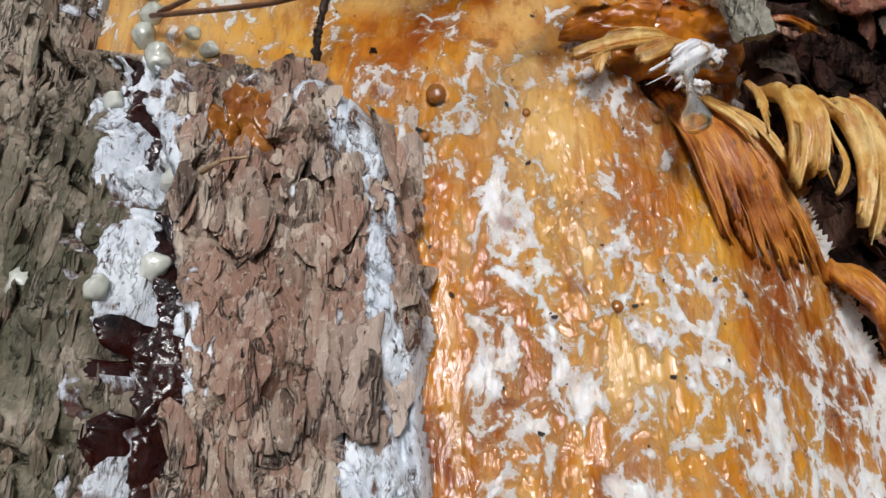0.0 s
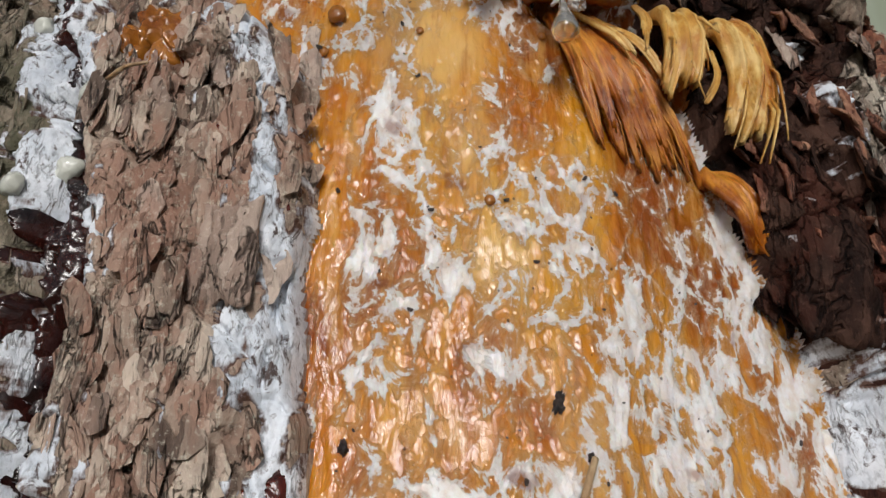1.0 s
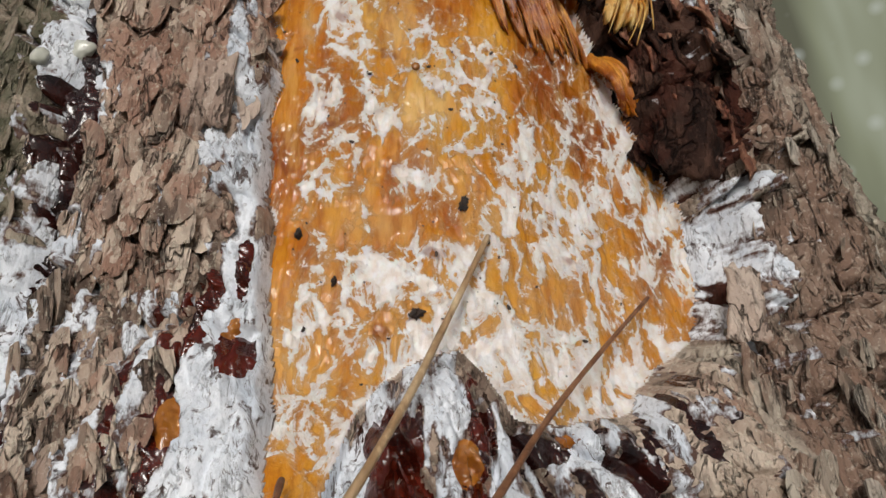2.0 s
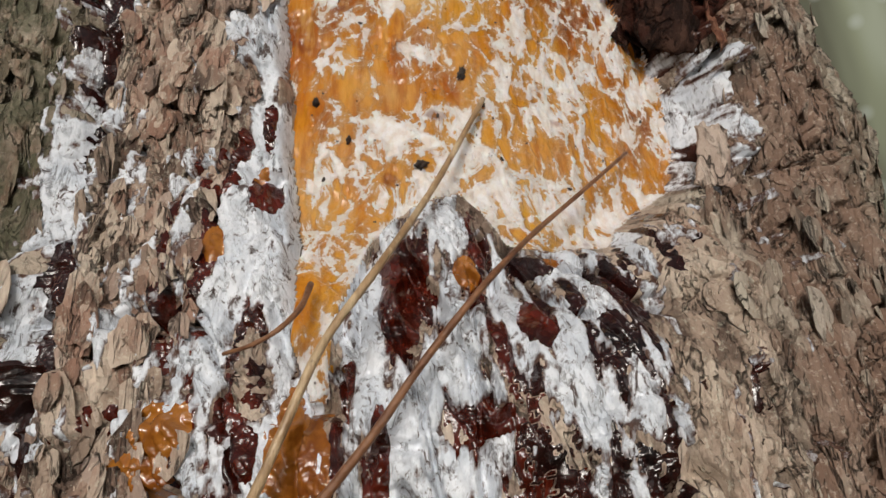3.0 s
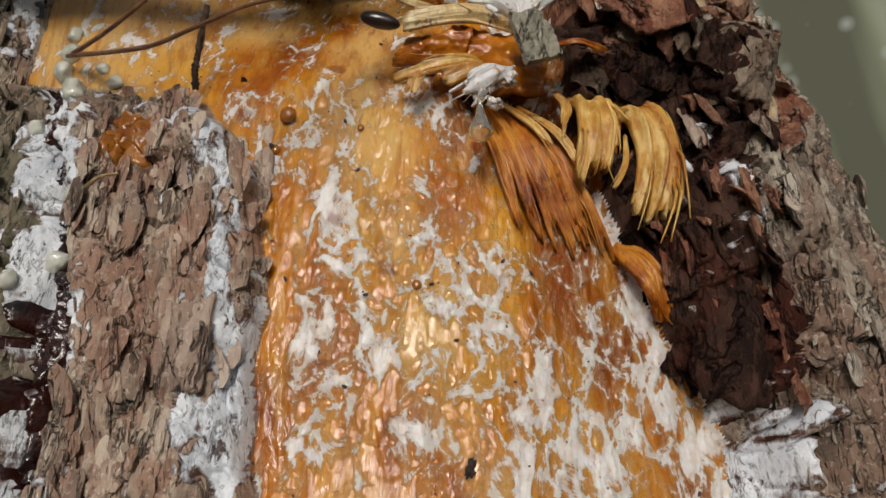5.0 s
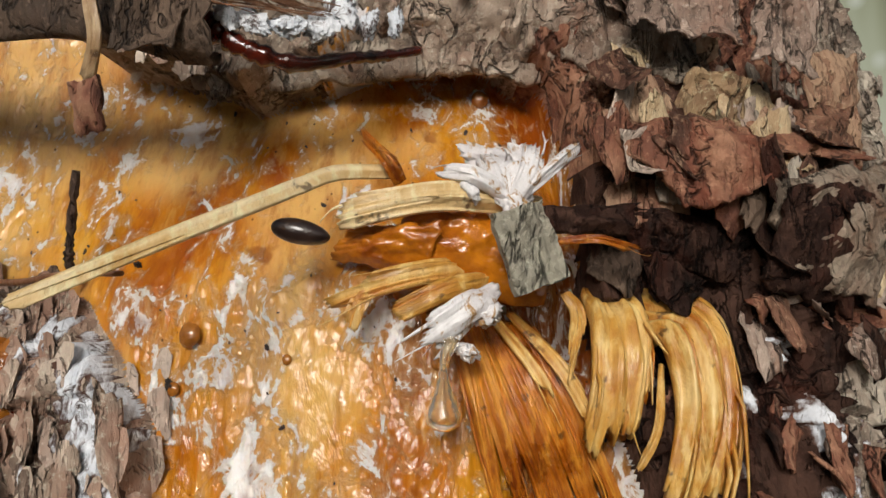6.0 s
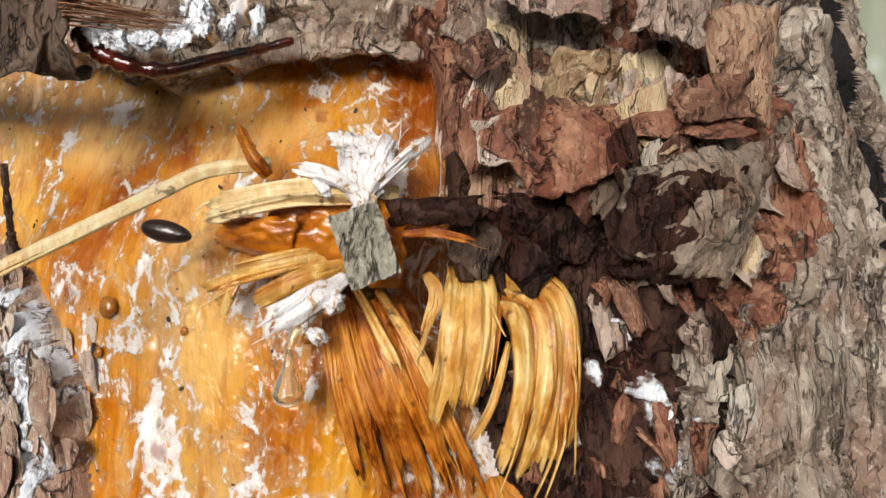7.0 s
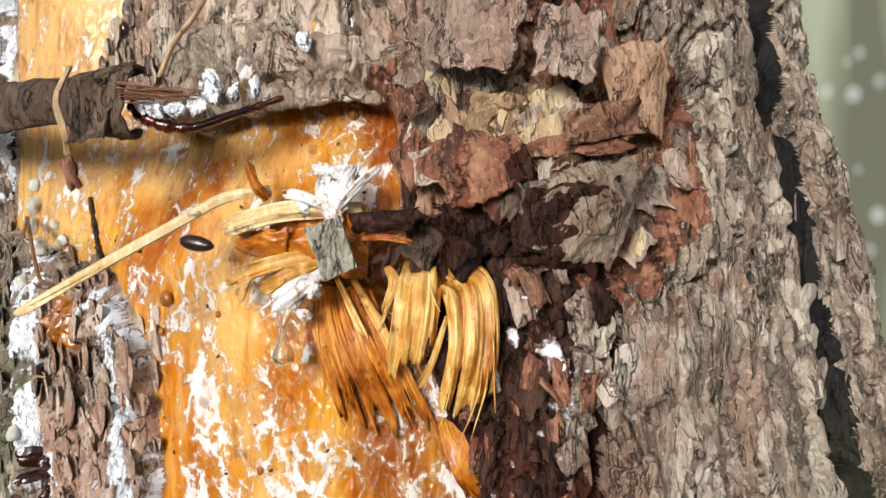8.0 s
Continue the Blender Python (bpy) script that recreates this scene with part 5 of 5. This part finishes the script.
loose("pine_needle", "long grey-brown dry stalk stuck in the resin", "needle", tube([(6.5, -3.8, .1242), (4.0, -15.1, .1275), (1.7, -26.1, .1317), (-0.2, -36.3, .1384), (-2.7, -48.8, .1456), (-5.5, -60.4, .1485), (-7.4, -72.5, .1500), (-9.0, -82.0, .1505), (-12.6, -98, .1507)], .00075, 44, 8, (.7, 1.1), .12), STRAW, "fallen needles")
loose("pine_needle", "long reddish-brown pine needle lying across bark", "needle", tube([(20.9, -13.3, .1238), (14.0, -26.7, .1283), (8.2, -39.3, .1369), (3.8, -51.7, .1468), (0.0, -63.8, .1490), (-2.7, -73.5, .1500), (-5.6, -82.5, .1505), (-10.5, -97, .1507)], .00062, 44, 8, (.6, 1.25), .12), NEEDLE, "fallen needles")
loose("pine_needle", "short dark curved needle on bark", "needle", tube([(-11.5, -60.2, .1470), (-9.6, -59.5, .1480), (-8.1, -57.3, .1475), (-7.4, -52.9, .1434), (-7.6, -46.9, .1369)], .0006, 24, 7, (.5, .9), .2), NEEDLE, "fallen needles")
loose("pine_needle", "thin brown pine needle on the bare wood", "needle", tube([(-33.7, 98.7, .1380), (-25.6, 92.6, .1425), (-19.5, 91.0, .1470)], .0005, 28, 7, (1.1, .8), .1), NEEDLE, "fallen needles")
loose("pine_needle", "thin brown pine needle on the bare wood", "needle", tube([(-34.7, 99.2, .1380), (-20.9, 83.6, .1430), (-15.3, 80.1, .1470), (-10.7, 79.7, .1500), (-7.3, 78.8, .1520)], .0005, 28, 7, (1.1, .7), .1), NEEDLE, "fallen needles")
loose("twig", "short dark knotted twig stuck in resin", "twig", tube([(-18.6, 101, .1330), (-19.2, 97, .1318), (-20.2, 91.5, .1298), (-20.5, 89.8, .1292), (-20.8, 88, .1285), (-21.2, 85, .1266)], .0007, 30, 8, (.8, 1.2), .6, 5), CURL)
loose("pine_needle", "straight brown needle above the torn lip", "needle", tube([(-8.5, 127.0, .1300), (-6.7, 134.8, .1290), (-4.0, 141.2, .1280), (-1.8, 148.2, .1280)], .00065, 14, 7, (.9, 1.0), .1), STRAW, "fallen needles")
loose("pine_needle", "tiny broken straw on scaly bark", "needle", tube([(-25.7, 57.1, .1400), (-24.0, 57.9, .1405), (-22.3, 57.8, .1400)], .0005, 8, 6, (.9, .5), .2), STRAW, "fallen needles")

# dark oval seed
bm = bmesh.new()
bmesh.ops.create_uvsphere(bm, u_segments=24, v_segments=14, radius=0.5)
for v in bm.verts:
    x = v.co.x * 2
    v.co.x += 0.02 * x
    v.co.y *= 0.44 * (1 - 0.10 * x)
    v.co.z *= 0.40
me = bpy.data.meshes.new("seed")
bm.to_mesh(me)
bm.free()
me.polygons.foreach_set("use_smooth", np.full(len(me.polygons), True))
me.materials.append(SEED)
seed = tagged(new("seed", me), "glossy dark brown oval seed caught on torn wood", "seed")
seed.matrix_basis = stand(-1.8, 87.6, .1345, 8, 10, -14) @ Matrix.Diagonal((.0078, .0078, .0078, 1))

# grey square chip of bark
bm = bmesh.new()
bmesh.ops.create_grid(bm, x_segments=14, y_segments=20, size=0.5)
for v in bm.verts:
    x, y = v.co.x, v.co.y
    n1 = noise.noise(Vector((x * 5, y * 5, 1.7)))
    v.co.x = x * .0076 + 0.00030 * noise.noise(Vector((y * 7, 2, x))) + 0.0003 * y
    v.co.y = y * .0112 + 0.00035 * noise.noise(Vector((x * 8, 5, y)))
    v.co.z = 0.0016 + 0.0006 * n1 + 0.0004 * math.floor(3 * noise.noise(Vector((x * 3, y * 3, 4)))) - 0.002 * x * x
geo = bmesh.ops.extrude_face_region(bm, geom=bm.faces[:])
for v in [g for g in geo["geom"] if isinstance(g, bmesh.types.BMVert)]:
    v.co.z -= 0.0017
bmesh.ops.recalc_face_normals(bm, faces=bm.faces[:])
me = bpy.data.meshes.new("bark_chip")
bm.to_mesh(me)
bm.free()
for mark in ("moss", "redness", "cell"):
    me.attributes.new(mark, "FLOAT", "POINT")
me.materials.append(make_bark("weathered_chip", (0.20, 0.18, 0.14), (0.36, 0.34, 0.27), (0.50, 0.48, 0.39), (0.30, 0.27, 0.21), by_object=True))
chip = tagged(new("bark_chip", me), "weathered grey square chip of bark on torn splinters", "bark chip")
chip.matrix_basis = stand(11.3, 85.4, .1335, 6, 6, 20)

for n, (th, h, r, w, l, roll, material, label) in enumerate(((38.9, 84.8, .1335, 4.2, 7.5, -20, FLAKE_TAN, "pale yellow chip of wood lodged in torn bark"), (37.5, 70.7, .1345, 3.2, 6.0, 35, FLAKE, "pale pinkish chip of bark"),
                                                             (43.8, 88.8, .1345, 2.8, 1.6, 10, FLAKE_GREY, "tiny pale chip of bark"), (33.5, 56.1, .1320, 2.6, 1.8, 0, FLAKE_TAN, "tiny yellow chip of wood"), (66.5, 55, .1360, 1.8, 3.0, 0, FLAKE_TAN, "tiny yellow chip in a bark cleft"))):
    ob = tagged(new("bark_chip", flake_mesh("bark_chip", 700 + n, material, 7, 0.15, 0.14)), label, "bark chip", "loose chips")
    ob.matrix_basis = stand(th, h, r, 12 * n, 8, roll) @ Matrix.Diagonal((w / 1000, l / 1000, .004, 1))

# dark scraps stuck in the resin
scraps = [blob_mesh("debris", 71 + 2 * k, SPECK, 0.8) for k in range(4)]
speck = flake_mesh("debris", 500, SPECK, 7, 0.35, 0.3)
for n, (th, h, w, l) in enumerate(((4.8, 4.3, 3.0, 5.5), (-9.6, -1.6, 2.6, 3.2), (0.4, -18.2, 4.6, 3.2), (-6.3, -11.9, 1.6, 3.0), (6.6, -3.6, 1.6, 2.6), (-13, 68.5, 2.2, 3.2), (-17, 88, 2.2, 1.6))):
    ob = tagged(new("debris", scraps[n % 4]), "small black scrap stuck in the resin", "debris", "scraps in the resin")
    ob.matrix_basis = stand(th, h, surface_at(th, h) + .0003, 10 * n, 0, 25 * (n % 3) - 20) @ Matrix.Diagonal((w / 2100, l / 1900, .0012, 1))
v_all, f_all = [], []
shape = ([tuple(v.co) for v in speck.vertices], [tuple(p.vertices) for p in speck.polygons])
for n in range(150):
    th, h = rng.uniform(-30, 27), rng.uniform(-32, 118)
    i, j = int((h + 105) / 283 * (NH - 1)), int((th + 70) / 158 * (NT - 1))
    if LAB[i, j] != 0:
        continue
    size = rng.choice((.00022, .0003, .0004, .00065))
    m = stand(th, h, surface_at(th, h) + .0001, 0, 0, rng.uniform(0, 180))
    b = len(v_all)
    v_all += [m @ Vector((x * size, y * size * 1.7, z * size)) for x, y, z in shape[0]]
    f_all += [tuple(b + k for k in q) for q in shape[1]]
me = array_mesh("dirt", v_all, f_all, {}, flat=True)
me.materials.append(SPECK)
tagged(new("dirt", me), "tiny black specks of dirt in the resin", "dirt", kind="stuff")
